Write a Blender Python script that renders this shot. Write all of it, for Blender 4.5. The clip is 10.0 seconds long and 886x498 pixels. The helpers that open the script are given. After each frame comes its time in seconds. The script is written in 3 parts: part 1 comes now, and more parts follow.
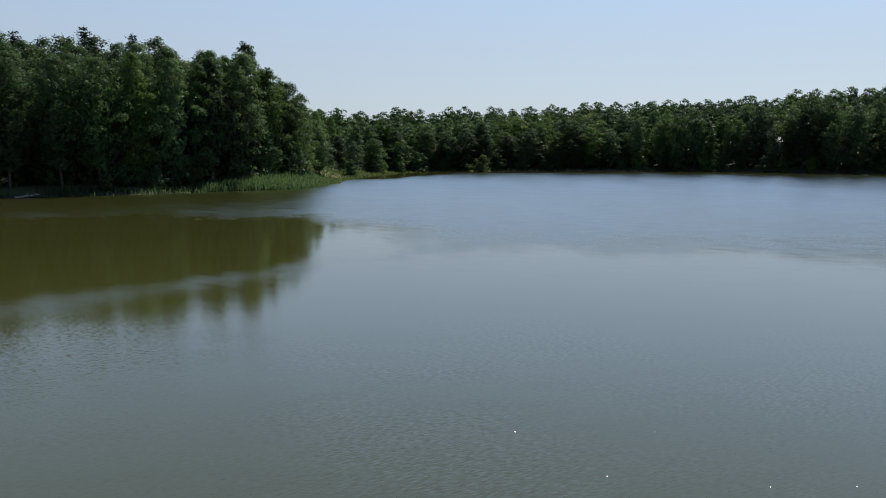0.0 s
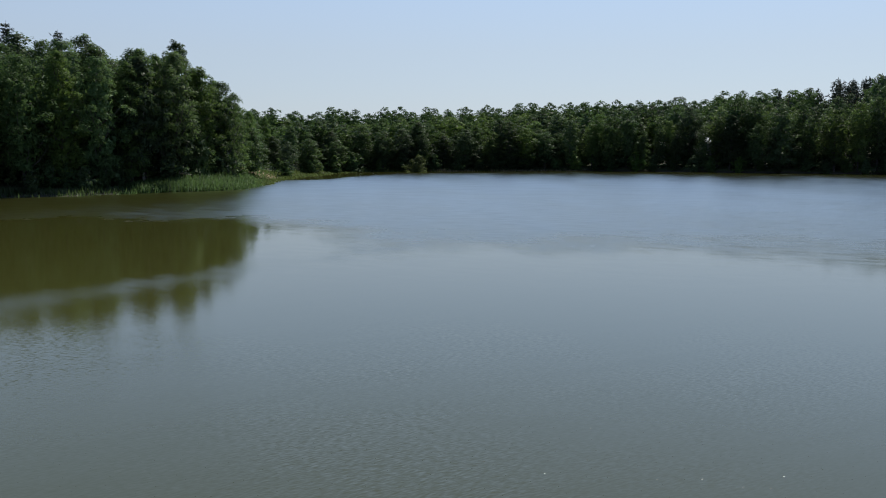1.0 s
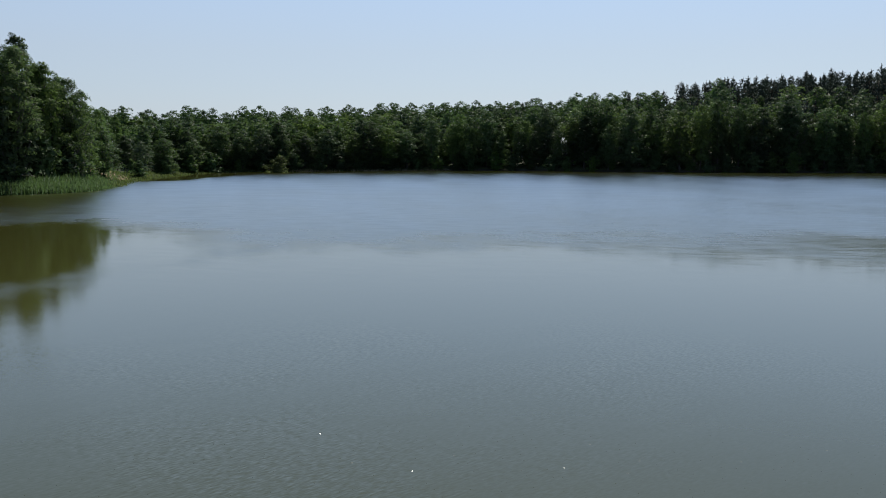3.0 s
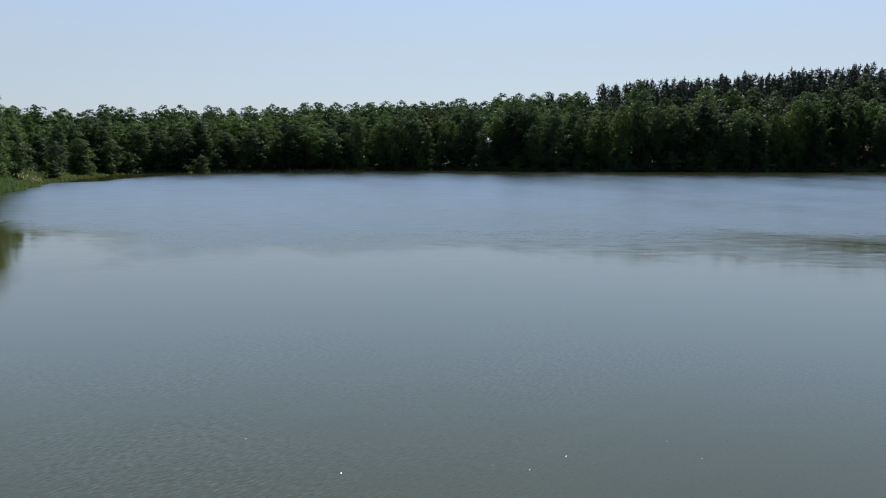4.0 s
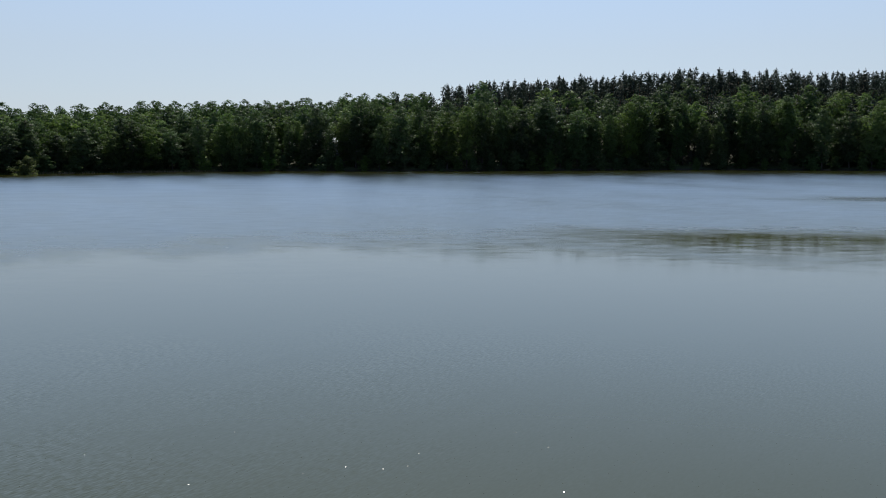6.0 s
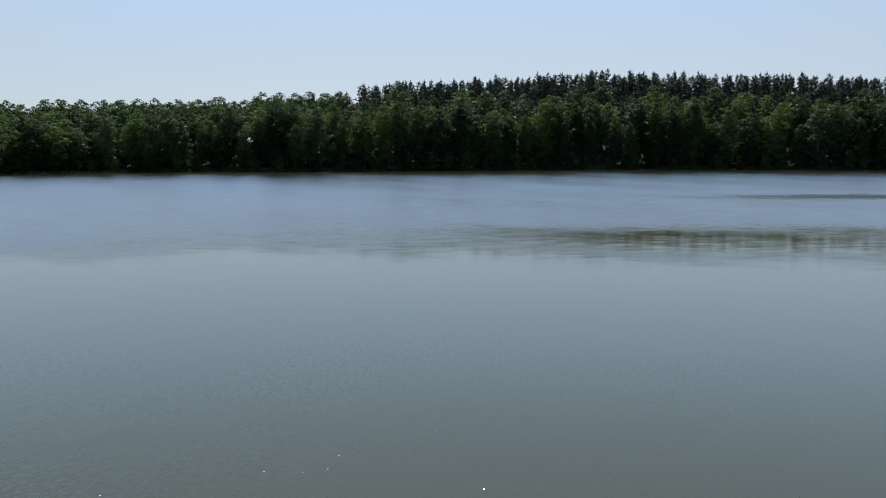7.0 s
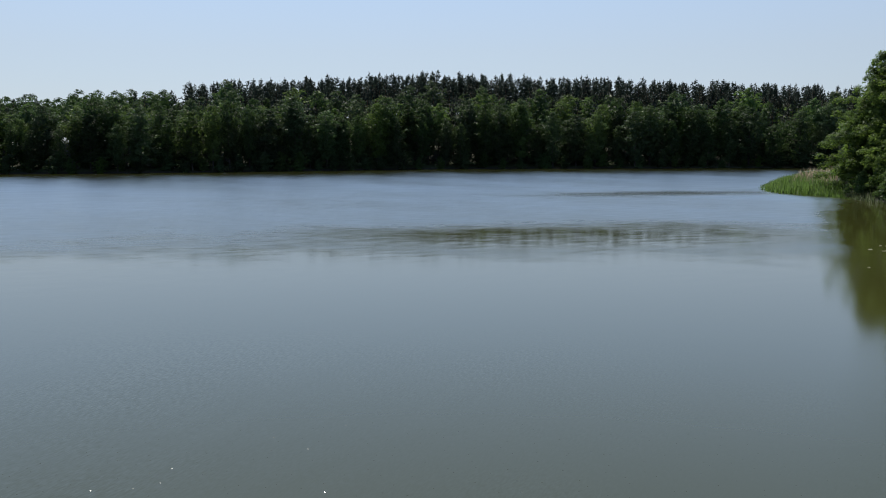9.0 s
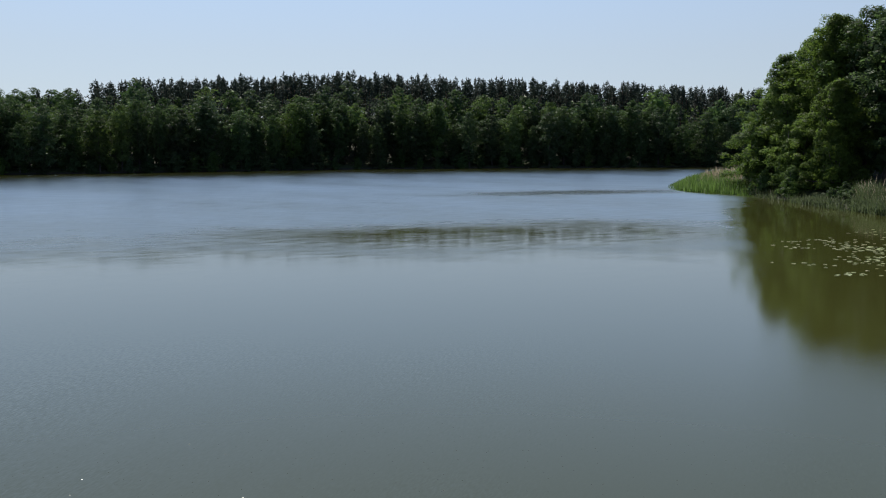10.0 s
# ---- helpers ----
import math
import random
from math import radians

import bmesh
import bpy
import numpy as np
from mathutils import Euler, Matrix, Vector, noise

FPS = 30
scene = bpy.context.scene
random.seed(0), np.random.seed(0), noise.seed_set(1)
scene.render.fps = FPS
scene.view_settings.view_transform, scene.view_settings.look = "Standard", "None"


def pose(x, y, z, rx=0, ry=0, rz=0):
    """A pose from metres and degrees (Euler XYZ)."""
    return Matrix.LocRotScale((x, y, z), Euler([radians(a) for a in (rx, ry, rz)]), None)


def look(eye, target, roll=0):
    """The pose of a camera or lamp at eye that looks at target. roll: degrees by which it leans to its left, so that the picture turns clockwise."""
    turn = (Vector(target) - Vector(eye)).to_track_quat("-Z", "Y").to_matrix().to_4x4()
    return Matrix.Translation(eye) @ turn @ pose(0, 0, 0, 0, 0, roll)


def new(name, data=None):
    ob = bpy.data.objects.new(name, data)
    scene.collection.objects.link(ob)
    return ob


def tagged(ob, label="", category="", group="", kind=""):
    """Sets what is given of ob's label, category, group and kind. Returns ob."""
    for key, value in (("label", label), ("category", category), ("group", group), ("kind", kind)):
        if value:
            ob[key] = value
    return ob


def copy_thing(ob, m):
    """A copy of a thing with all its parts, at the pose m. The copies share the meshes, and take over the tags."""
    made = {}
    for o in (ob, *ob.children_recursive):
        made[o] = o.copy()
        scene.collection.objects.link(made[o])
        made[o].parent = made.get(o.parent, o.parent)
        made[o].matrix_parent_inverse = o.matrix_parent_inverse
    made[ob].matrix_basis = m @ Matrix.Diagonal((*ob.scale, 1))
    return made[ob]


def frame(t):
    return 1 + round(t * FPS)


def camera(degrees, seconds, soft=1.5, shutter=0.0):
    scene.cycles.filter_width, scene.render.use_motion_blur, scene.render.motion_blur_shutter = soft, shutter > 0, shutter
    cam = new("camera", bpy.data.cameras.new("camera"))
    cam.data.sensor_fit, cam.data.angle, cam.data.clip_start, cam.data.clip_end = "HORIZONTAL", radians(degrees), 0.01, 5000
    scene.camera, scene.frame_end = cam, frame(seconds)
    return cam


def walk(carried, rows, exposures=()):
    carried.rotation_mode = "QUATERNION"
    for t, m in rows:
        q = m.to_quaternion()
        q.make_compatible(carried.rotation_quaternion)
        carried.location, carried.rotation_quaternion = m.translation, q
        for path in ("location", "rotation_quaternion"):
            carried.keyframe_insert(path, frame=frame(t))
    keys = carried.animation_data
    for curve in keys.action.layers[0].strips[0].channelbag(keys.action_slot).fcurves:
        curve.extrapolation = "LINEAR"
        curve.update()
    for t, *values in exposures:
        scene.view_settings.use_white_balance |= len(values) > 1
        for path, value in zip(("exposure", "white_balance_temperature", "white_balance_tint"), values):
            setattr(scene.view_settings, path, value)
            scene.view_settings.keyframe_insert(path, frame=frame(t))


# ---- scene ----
cam = camera(53.57, 10.0, soft=1.0)

# The camera hovers over the water and turns clockwise: seconds, heading, tilt, lean.
EYE = (0.0, 0.0, 7.0)
TURN = [
    (0, 0.0, -6.91, 0.03), (0.5, 1.96, -6.90, 0.02), (1, 4.15, -6.89, 0.02), (1.5, 6.24, -6.89, 0.01),
    (2, 8.56, -6.90, 0.0), (2.5, 10.74, -6.90, 0.0), (4, 17.89, -6.91, 0.0), (4.5, 20.19, -6.91, 0.0),
    (5, 22.82, -6.90, 0.0), (5.5, 25.24, -6.90, 0.01), (7, 33.18, -6.91, 0.01), (7.5, 35.77, -6.90, 0.01),
    (8, 38.57, -6.90, 0.02), (8.5, 41.16, -6.90, 0.03), (9, 43.96, -6.90, 0.03), (9.5, 46.57, -6.90, 0.04),
    (10, 49.35, -6.90, 0.05),
]
walk(cam, [(t, pose(*EYE, 90 + tilt, lean, -heading)) for t, heading, tilt, lean in TURN])

# ---- daylight ----
SUN_HEADING, SUN_HEIGHT = 31.0, 57.0
world = bpy.data.worlds.new("clear_sky")
scene.world = world
world.use_nodes = True
wn = world.node_tree.nodes
sky = wn.new("ShaderNodeTexSky")
sky.sky_type, sky.sun_disc = "NISHITA", False
sky.sun_elevation, sky.sun_rotation = radians(SUN_HEIGHT), radians(SUN_HEADING)
sky.air_density, sky.dust_density, sky.ozone_density = 1.0, 0.3, 4.0
wn["Background"].inputs["Strength"].default_value = 0.095
haze = wn.new("ShaderNodeMix")
haze.data_type = "RGBA"
haze_tint = wn.new("ShaderNodeMix")
haze_tint.data_type = "RGBA"
haze_tint.inputs[6].default_value = (6.2, 7.2, 8.7, 1)
haze_tint.inputs[7].default_value = (5.7, 7.9, 11.3, 1)
haze_height = wn.new("ShaderNodeMapRange")
for key, value in (("From Min", 0.10), ("From Max", 0.26)):
    haze_height.inputs[key].default_value = value
world.node_tree.links.new(haze_height.outputs["Result"], haze_tint.inputs[0])
world.node_tree.links.new(haze_tint.outputs[2], haze.inputs[7])
low_sky = wn.new("ShaderNodeMapRange")
low_sky.interpolation_type = "SMOOTHSTEP"
for key, value in (("From Min", 0.10), ("From Max", 0.60), ("To Min", 0.68), ("To Max", 0.08)):
    low_sky.inputs[key].default_value = value
split = wn.new("ShaderNodeSeparateXYZ")
sky_way = wn.new("ShaderNodeTexCoord").outputs["Generated"]
world.node_tree.links.new(sky_way, split.inputs[0])
world.node_tree.links.new(split.outputs["Z"], low_sky.inputs["Value"])
world.node_tree.links.new(split.outputs["Z"], haze_height.inputs["Value"])
world.node_tree.links.new(low_sky.outputs["Result"], haze.inputs[0])
world.node_tree.links.new(sky.outputs["Color"], haze.inputs[6])
SUN_WAY = (math.sin(radians(SUN_HEADING)) * math.cos(radians(SUN_HEIGHT)), math.cos(radians(SUN_HEADING)) * math.cos(radians(SUN_HEIGHT)), math.sin(radians(SUN_HEIGHT)))
near_sun = wn.new("ShaderNodeVectorMath")
near_sun.operation = "DOT_PRODUCT"
near_sun.inputs[1].default_value = SUN_WAY
world.node_tree.links.new(sky_way, near_sun.inputs[0])
aureole = wn.new("ShaderNodeMapRange")
for key, value in (("From Min", 0.0), ("From Max", 1.0), ("To Min", 0.70), ("To Max", 1.15)):
    aureole.inputs[key].default_value = value
world.node_tree.links.new(near_sun.outputs["Value"], aureole.inputs["Value"])
brighter = wn.new("ShaderNodeVectorMath")
brighter.operation = "SCALE"
world.node_tree.links.new(haze.outputs[2], brighter.inputs[0])
world.node_tree.links.new(aureole.outputs["Result"], brighter.inputs["Scale"])
world.node_tree.links.new(brighter.outputs["Vector"], wn["Background"].inputs["Color"])
sun_data = bpy.data.lights.new("sun", "SUN")
sun_data.energy, sun_data.angle, sun_data.color = 5.0, radians(0.53), (1.0, 0.95, 0.86)
sun = new("sun", sun_data)
sun.matrix_world = look(Vector(SUN_WAY) * 600, (0, 0, 0))


# ---- materials ----
class Nodes:
    """A short way to write a node material."""

    def __init__(self, name):
        self.material = bpy.data.materials.new(name)
        self.material.use_nodes = True
        self.tree = self.material.node_tree
        self.bsdf = self.tree.nodes["Principled BSDF"]
        self.out = self.tree.nodes["Material Output"]

    def add(self, kind):
        return self.tree.nodes.new("ShaderNode" + kind)

    def put(self, source, target):
        self.tree.links.new(source, target)

    def position(self, scale=(1, 1, 1), turn=0.0, shift=(0, 0, 0), space="Object"):
        mapping = self.add("Mapping")
        mapping.inputs["Scale"].default_value = scale
        mapping.inputs["Rotation"].default_value = (0, 0, radians(turn))
        mapping.inputs["Location"].default_value = shift
        if space == "World":
            self.put(self.add("NewGeometry").outputs["Position"], mapping.inputs["Vector"])
        else:
            self.put(self.add("TexCoord").outputs["Object"], mapping.inputs["Vector"])
        return mapping.outputs["Vector"]

    def noise(self, vector, scale, detail=3.0, rough=0.55, distortion=0.0, out="Fac"):
        node = self.add("TexNoise")
        node.inputs["Scale"].default_value = scale
        node.inputs["Detail"].default_value = detail
        node.inputs["Roughness"].default_value = rough
        node.inputs["Distortion"].default_value = distortion
        self.put(vector, node.inputs["Vector"])
        return node.outputs[out]

    def math(self, op, a, b=None, c=None, clamp=False):
        node = self.add("Math")
        node.operation, node.use_clamp = op, clamp
        for socket, value in zip(node.inputs, (a, b, c)):
            if value is None:
                continue
            if isinstance(value, (int, float)):
                socket.default_value = value
            else:
                self.put(value, socket)
        return node.outputs[0]

    def vmath(self, op, a, b=None, scale=None):
        node = self.add("VectorMath")
        node.operation = op
        for socket, value in zip(node.inputs, (a, b)):
            if value is None:
                continue
            if isinstance(value, tuple):
                socket.default_value = value
            else:
                self.put(value, socket)
        if scale is not None:
            if isinstance(scale, (int, float)):
                node.inputs["Scale"].default_value = scale
            else:
                self.put(scale, node.inputs["Scale"])
        return node.outputs["Value"] if op in ("LENGTH", "DISTANCE", "DOT_PRODUCT") else node.outputs["Vector"]

    def span(self, value, a, b, c=0.0, d=1.0, smooth=True):
        node = self.add("MapRange")
        node.interpolation_type = "SMOOTHSTEP" if smooth else "LINEAR"
        self.put(value, node.inputs["Value"])
        for key, v in (("From Min", a), ("From Max", b), ("To Min", c), ("To Max", d)):
            node.inputs[key].default_value = v
        return node.outputs["Result"]

    def ramp(self, fac, *stops):
        node = self.add("ValToRGB")
        el = node.color_ramp.elements
        while len(el) < len(stops):
            el.new(0.5)
        for e, (at, colour) in zip(el, stops):
            e.position, e.color = at, (*colour, 1)
        self.put(fac, node.inputs["Fac"])
        return node.outputs["Color"]

    def mix(self, fac, a, b, blend="MIX"):
        node = self.add("Mix")
        node.data_type, node.blend_type = "RGBA", blend
        for socket, value in ((node.inputs[0], fac), (node.inputs[6], a), (node.inputs[7], b)):
            if isinstance(value, tuple):
                socket.default_value = (*value, 1)
            elif isinstance(value, (int, float)):
                socket.default_value = value
            else:
                self.put(value, socket)
        return node.outputs[2]


def leaf_material(name, dark, light, through_colour, translucent=0.42, gloss=0.5):
    """Leaves: each leaf and each tree a little different, the sun shines through them."""
    n = Nodes(name)
    per_leaf = n.add("NewGeometry").outputs["Random Per Island"]
    per_tree = n.add("ObjectInfo").outputs["Random"]
    patch = n.noise(n.position(), 0.35, 2.0)
    fac = n.math("POWER", n.math("ADD", n.math("MULTIPLY", per_leaf, 0.6), n.math("MULTIPLY", patch, 0.45), clamp=True), 1.5)
    colour = n.mix(fac, dark, light)
    hue = n.add("HueSaturation")
    n.put(n.span(per_tree, 0, 1, 0.478, 0.515, False), hue.inputs["Hue"])
    n.put(n.span(n.math("FRACT", n.math("MULTIPLY", per_tree, 7.31)), 0, 1, 0.58, 1.32, False), hue.inputs["Value"])
    n.put(n.span(n.math("FRACT", n.math("MULTIPLY", per_tree, 3.77)), 0, 1, 0.85, 1.1, False), hue.inputs["Saturation"])
    n.put(colour, hue.inputs["Color"])
    n.put(hue.outputs["Color"], n.bsdf.inputs["Base Color"])
    n.bsdf.inputs["Roughness"].default_value = gloss
    n.bsdf.inputs["Specular IOR Level"].default_value = 0.10
    trans = n.add("BsdfTranslucent")
    n.put(n.mix(0.6, hue.outputs["Color"], through_colour), trans.inputs["Color"])
    both = n.add("MixShader")
    both.inputs["Fac"].default_value = translucent
    n.put(n.bsdf.outputs[0], both.inputs[1])
    n.put(trans.outputs[0], both.inputs[2])
    n.put(both.outputs[0], n.out.inputs["Surface"])
    return n.material


def bark_material(name, dark, light):
    n = Nodes(name)
    grain = n.noise(n.position((9, 9, 1.2)), 1.0, 4.0, 0.65)
    blotch = n.noise(n.position(), 0.6, 2.0)
    n.put(n.ramp(n.math("ADD", n.math("MULTIPLY", grain, 0.7), n.math("MULTIPLY", blotch, 0.3)),
                 (0.3, dark), (0.7, light)), n.bsdf.inputs["Base Color"])
    n.bsdf.inputs["Roughness"].default_value = 0.9
    bump = n.add("Bump")
    bump.inputs["Strength"].default_value = 0.6
    bump.inputs["Distance"].default_value = 0.05
    n.put(grain, bump.inputs["Height"])
    n.put(bump.outputs[0], n.bsdf.inputs["Normal"])
    return n.material


ALDER = leaf_material("alder_leaves", (0.018, 0.034, 0.015), (0.084, 0.134, 0.055), (0.150, 0.265, 0.070), 0.33)
# alder leaves with sunlight put into a lighter colour
LIT_ALDER = leaf_material("lit_alder_leaves", (0.022, 0.042, 0.014), (0.112, 0.176, 0.054), (0.225, 0.370, 0.080), 0.37)
# brighter alder leaves: the sun on the spit is put into the colour
SUNLIT_SPIT_LEAF = leaf_material("spit_alder_leaves", (0.024, 0.048, 0.013), (0.135, 0.215, 0.050), (0.270, 0.430, 0.070), 0.42)
# lightened leaf colour that stands in for sunlight on the grove's crowns
SUNLIT_GROVE_LEAF = leaf_material("grove_leaves", (0.030, 0.054, 0.024), (0.128, 0.196, 0.080), (0.210, 0.350, 0.095), 0.38)
BIRCH = leaf_material("birch_leaves", (0.020, 0.034, 0.019), (0.076, 0.114, 0.056), (0.140, 0.230, 0.080), 0.32)
WILLOW = leaf_material("willow_leaves", (0.05, 0.075, 0.030), (0.13, 0.17, 0.070), (0.2, 0.26, 0.08))
PINE = leaf_material("pine_needles", (0.012, 0.022, 0.018), (0.044, 0.066, 0.052), (0.05, 0.06, 0.03), 0.12, 0.55)
SPRUCE = leaf_material("spruce_needles", (0.010, 0.020, 0.012), (0.030, 0.046, 0.026), (0.04, 0.06, 0.02), 0.1, 0.55)
REED = leaf_material("reed_blades", (0.028, 0.056, 0.020), (0.115, 0.19, 0.072), (0.15, 0.25, 0.07), 0.4)
SPIT_REED = leaf_material("bright_reed_blades", (0.038, 0.082, 0.020), (0.20, 0.34, 0.090), (0.24, 0.40, 0.09), 0.4)
GREY_REED = leaf_material("grey_reed_blades", (0.030, 0.050, 0.024), (0.13, 0.175, 0.09), (0.16, 0.22, 0.09), 0.35)
DRY_REED = leaf_material("dry_reed_plumes", (0.22, 0.18, 0.13), (0.44, 0.37, 0.28), (0.36, 0.30, 0.22), 0.3, 0.8)
SEDGE = leaf_material("sedge_blades", (0.050, 0.078, 0.026), (0.125, 0.165, 0.062), (0.18, 0.23, 0.06), 0.35, 0.6)
BARK = bark_material("alder_bark", (0.035, 0.030, 0.026), (0.11, 0.098, 0.085))
PALE_BARK = bark_material("birch_bark", (0.10, 0.09, 0.085), (0.52, 0.50, 0.47))
PINE_BARK = bark_material("pine_bark", (0.06, 0.035, 0.024), (0.20, 0.105, 0.060))
DEAD_WOOD = bark_material("dead_wood", (0.16, 0.14, 0.12), (0.42, 0.39, 0.34))


def lily_material():
    n = Nodes("lily_leaf")
    per = n.add("ObjectInfo").outputs["Random"]
    vein = n.noise(n.position(), 14.0, 3.0)
    base = n.mix(per, (0.30, 0.35, 0.13), (0.52, 0.53, 0.28))
    n.put(n.mix(n.math("MULTIPLY", vein, 0.5), base, (0.10, 0.12, 0.035)), n.bsdf.inputs["Base Color"])
    n.bsdf.inputs["Roughness"].default_value = 0.3
    return n.material


LILY = lily_material()


def ground_material():
    """Forest floor with grass near the water and a bare sandy bank at the bay."""
    n = Nodes("lake_bank_ground")
    fine = n.noise(n.position(space="World"), 1.6, 5.0, 0.65)
    broad = n.noise(n.position(space="World"), 0.07, 3.0)
    floor_colour = n.ramp(fine, (0.3, (0.020, 0.022, 0.012)), (0.7, (0.046, 0.046, 0.024)))
    grass_colour = n.ramp(fine, (0.3, (0.030, 0.046, 0.014)), (0.7, (0.070, 0.092, 0.030)))
    sand_colour = n.ramp(fine, (0.3, (0.24, 0.17, 0.11)), (0.7, (0.40, 0.30, 0.20)))
    z = n.add("SeparateXYZ")
    n.put(n.add("NewGeometry").outputs["Position"], z.inputs[0])
    low = n.span(n.math("ADD", z.outputs["Z"], n.math("MULTIPLY", broad, 0.8)), 1.0, 2.4, 1.0, 0.0)
    colour = n.mix(low, floor_colour, grass_colour)
    wet = n.span(z.outputs["Z"], 0.12, 0.45, 1.0, 0.0)
    colour = n.mix(wet, colour, (0.030, 0.027, 0.018))
    away = n.vmath("LENGTH", n.vmath("MULTIPLY", n.vmath("SUBTRACT", n.add("NewGeometry").outputs["Position"], (-24.0, 170.0, 2.0)), (1.0, 0.6, 0.5)))
    bare = n.span(n.math("ADD", away, n.math("MULTIPLY", fine, 3.0)), 6.0, 9.0, 1.0, 0.0)
    n.put(n.mix(bare, colour, sand_colour), n.bsdf.inputs["Base Color"])
    n.bsdf.inputs["Roughness"].default_value = 0.95
    bump = n.add("Bump")
    bump.inputs["Strength"].default_value = 0.7
    bump.inputs["Distance"].default_value = 0.15
    n.put(fine, bump.inputs["Height"])
    n.put(bump.outputs[0], n.bsdf.inputs["Normal"])
    return n.material


def water_material():
    """Murky green lake water: wind ripples in drifting patches, slicks placed to fit the camera's view, a calm strip
    where the far shore gives shelter.
    """
    n = Nodes("lake_water")
    place = n.add("NewGeometry").outputs["Position"]

    def slick(x, y, turn, long, wide, edge, still):
        """1 inside an oval patch of still water, ragged at its rim; turn: degrees from +x."""
        moved = n.vmath("SUBTRACT", place, (x, y, 0.0))
        mapping = n.add("Mapping")
        mapping.vector_type = "TEXTURE"
        mapping.inputs["Rotation"].default_value = (0, 0, radians(turn))
        mapping.inputs["Scale"].default_value = (long, wide, 1)
        n.put(moved, mapping.inputs["Vector"])
        reach = n.vmath("LENGTH", mapping.outputs["Vector"])
        return n.span(n.math("ADD", reach, n.math("MULTIPLY", rag, min(1.0, edge * 3))), 1.0 - edge, 1.0 + edge, still, 0.0)

    drift = n.noise(n.position((1, 0.35, 1), 20.0, space="World"), 0.05, 4.0, 0.6)
    rag = n.math("MULTIPLY", n.math("SUBTRACT", n.noise(n.position((1, 0.5, 1), 25.0, space="World"), 0.12, 4.0, 0.6), 0.5), 1.1)
    calm = None
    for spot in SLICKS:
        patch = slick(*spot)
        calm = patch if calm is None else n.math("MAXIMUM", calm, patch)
    shelter = n.add("Attribute")
    shelter.attribute_name = "shelter"
    calm = n.math("MAXIMUM", calm, shelter.outputs["Fac"])
    for spot in GUSTS:
        calm = n.math("MULTIPLY", calm, n.math("SUBTRACT", 1.0, slick(*spot)))
    wind = n.math("MULTIPLY", n.span(drift, 0.3, 0.7, 0.88, 1.08), n.math("SUBTRACT", 1.0, n.math("MULTIPLY", calm, 0.96)))

    def waves(crest, length, turn, detail=1.0, swirl=0.25):
        """Slopes of waves whose crests run turn degrees from +x, crest metres long and length metres apart."""
        mapping = n.add("Mapping")
        mapping.vector_type = "TEXTURE"
        mapping.inputs["Rotation"].default_value = (0, 0, radians(turn))
        mapping.inputs["Scale"].default_value = (crest, length, 1)
        n.put(place, mapping.inputs["Vector"])
        level = n.math("SUBTRACT", n.noise(mapping.outputs["Vector"], 1.0, detail, 0.5, swirl), 0.5)
        return n.vmath("SCALE", (-math.sin(radians(turn)), math.cos(radians(turn)), 0.0), scale=level)

    patches = n.span(n.noise(n.position((1, 1, 1), space="World"), 0.09, 3.0), 0.38, 0.62, 0.25, 1.0)
    tilt = n.vmath("ADD", n.vmath("SCALE", waves(0.24, 0.06, 30.0, 2.0), scale=0.44), n.vmath("SCALE", waves(0.18, 0.055, 8.0, 2.0), scale=0.24))
    tilt = n.vmath("SCALE", tilt, scale=patches)
    tilt = n.vmath("ADD", tilt, n.vmath("SCALE", waves(3.0, 0.7, 24.0), scale=0.03))
    close = n.span(n.vmath("LENGTH", place), 17.0, 40.0, 1.0, 0.10)
    tilt = n.vmath("SCALE", tilt, scale=close)
    far = n.vmath("LENGTH", place)
    breeze = n.math("ADD", n.math("MULTIPLY", wind, 0.85), 0.15)
    near_chop = n.math("MULTIPLY", n.span(far, 36.0, 62.0), n.span(far, 95.0, 130.0, 0.12, 0.0))
    tilt = n.vmath("ADD", tilt, n.vmath("SCALE", waves(2.8, 0.85, -27.0, 2.0, 0.0), scale=n.math("MULTIPLY", breeze, near_chop)))
    far_chop = n.span(far, 80.0, 120.0, 0.0, 0.08)
    tilt = n.vmath("ADD", tilt, n.vmath("SCALE", waves(9.0, 2.6, -27.0, 3.0, 0.0), scale=n.math("MULTIPLY", breeze, far_chop)))
    # sparse dots tilted between sun and camera: sun glints added to the near water
    cells = n.add("TexVoronoi")
    cells.voronoi_dimensions = "2D"
    cells.inputs["Scale"].default_value = 1.7
    n.put(place, cells.inputs["Vector"])
    crest = n.math("MULTIPLY", n.math("LESS_THAN", cells.outputs["Distance"], 0.019), n.math("LESS_THAN", far, 21.5))
    glint_tilt = n.vmath("ADD", n.vmath("SCALE", n.vmath("SUBTRACT", cells.outputs["Color"], (0.5, 0.5, 0.5)), scale=0.42), (-0.04, -0.30, 0.0))
    tilt = n.vmath("ADD", tilt, n.vmath("SCALE", n.vmath("MULTIPLY", glint_tilt, (1.0, 1.0, 0.0)), scale=crest))
    normal = n.vmath("NORMALIZE", n.vmath("ADD", tilt, n.add("NewGeometry").outputs["Normal"]))
    murk = n.noise(n.position(space="World"), 0.03, 3.0)
    body = n.add("BsdfDiffuse")
    n.put(n.mix(murk, (0.044, 0.046, 0.0118), (0.050, 0.052, 0.0148)), body.inputs["Color"])
    gloss = n.add("BsdfAnisotropic")
    gloss.distribution = "BECKMANN"
    gloss.inputs["Color"].default_value = (1, 1, 1, 1)
    # roughness grows with distance from the camera's spot, to suit its view
    range_rough = n.span(n.vmath("LENGTH", place), 60.0, 170.0, 0.26, 0.29)
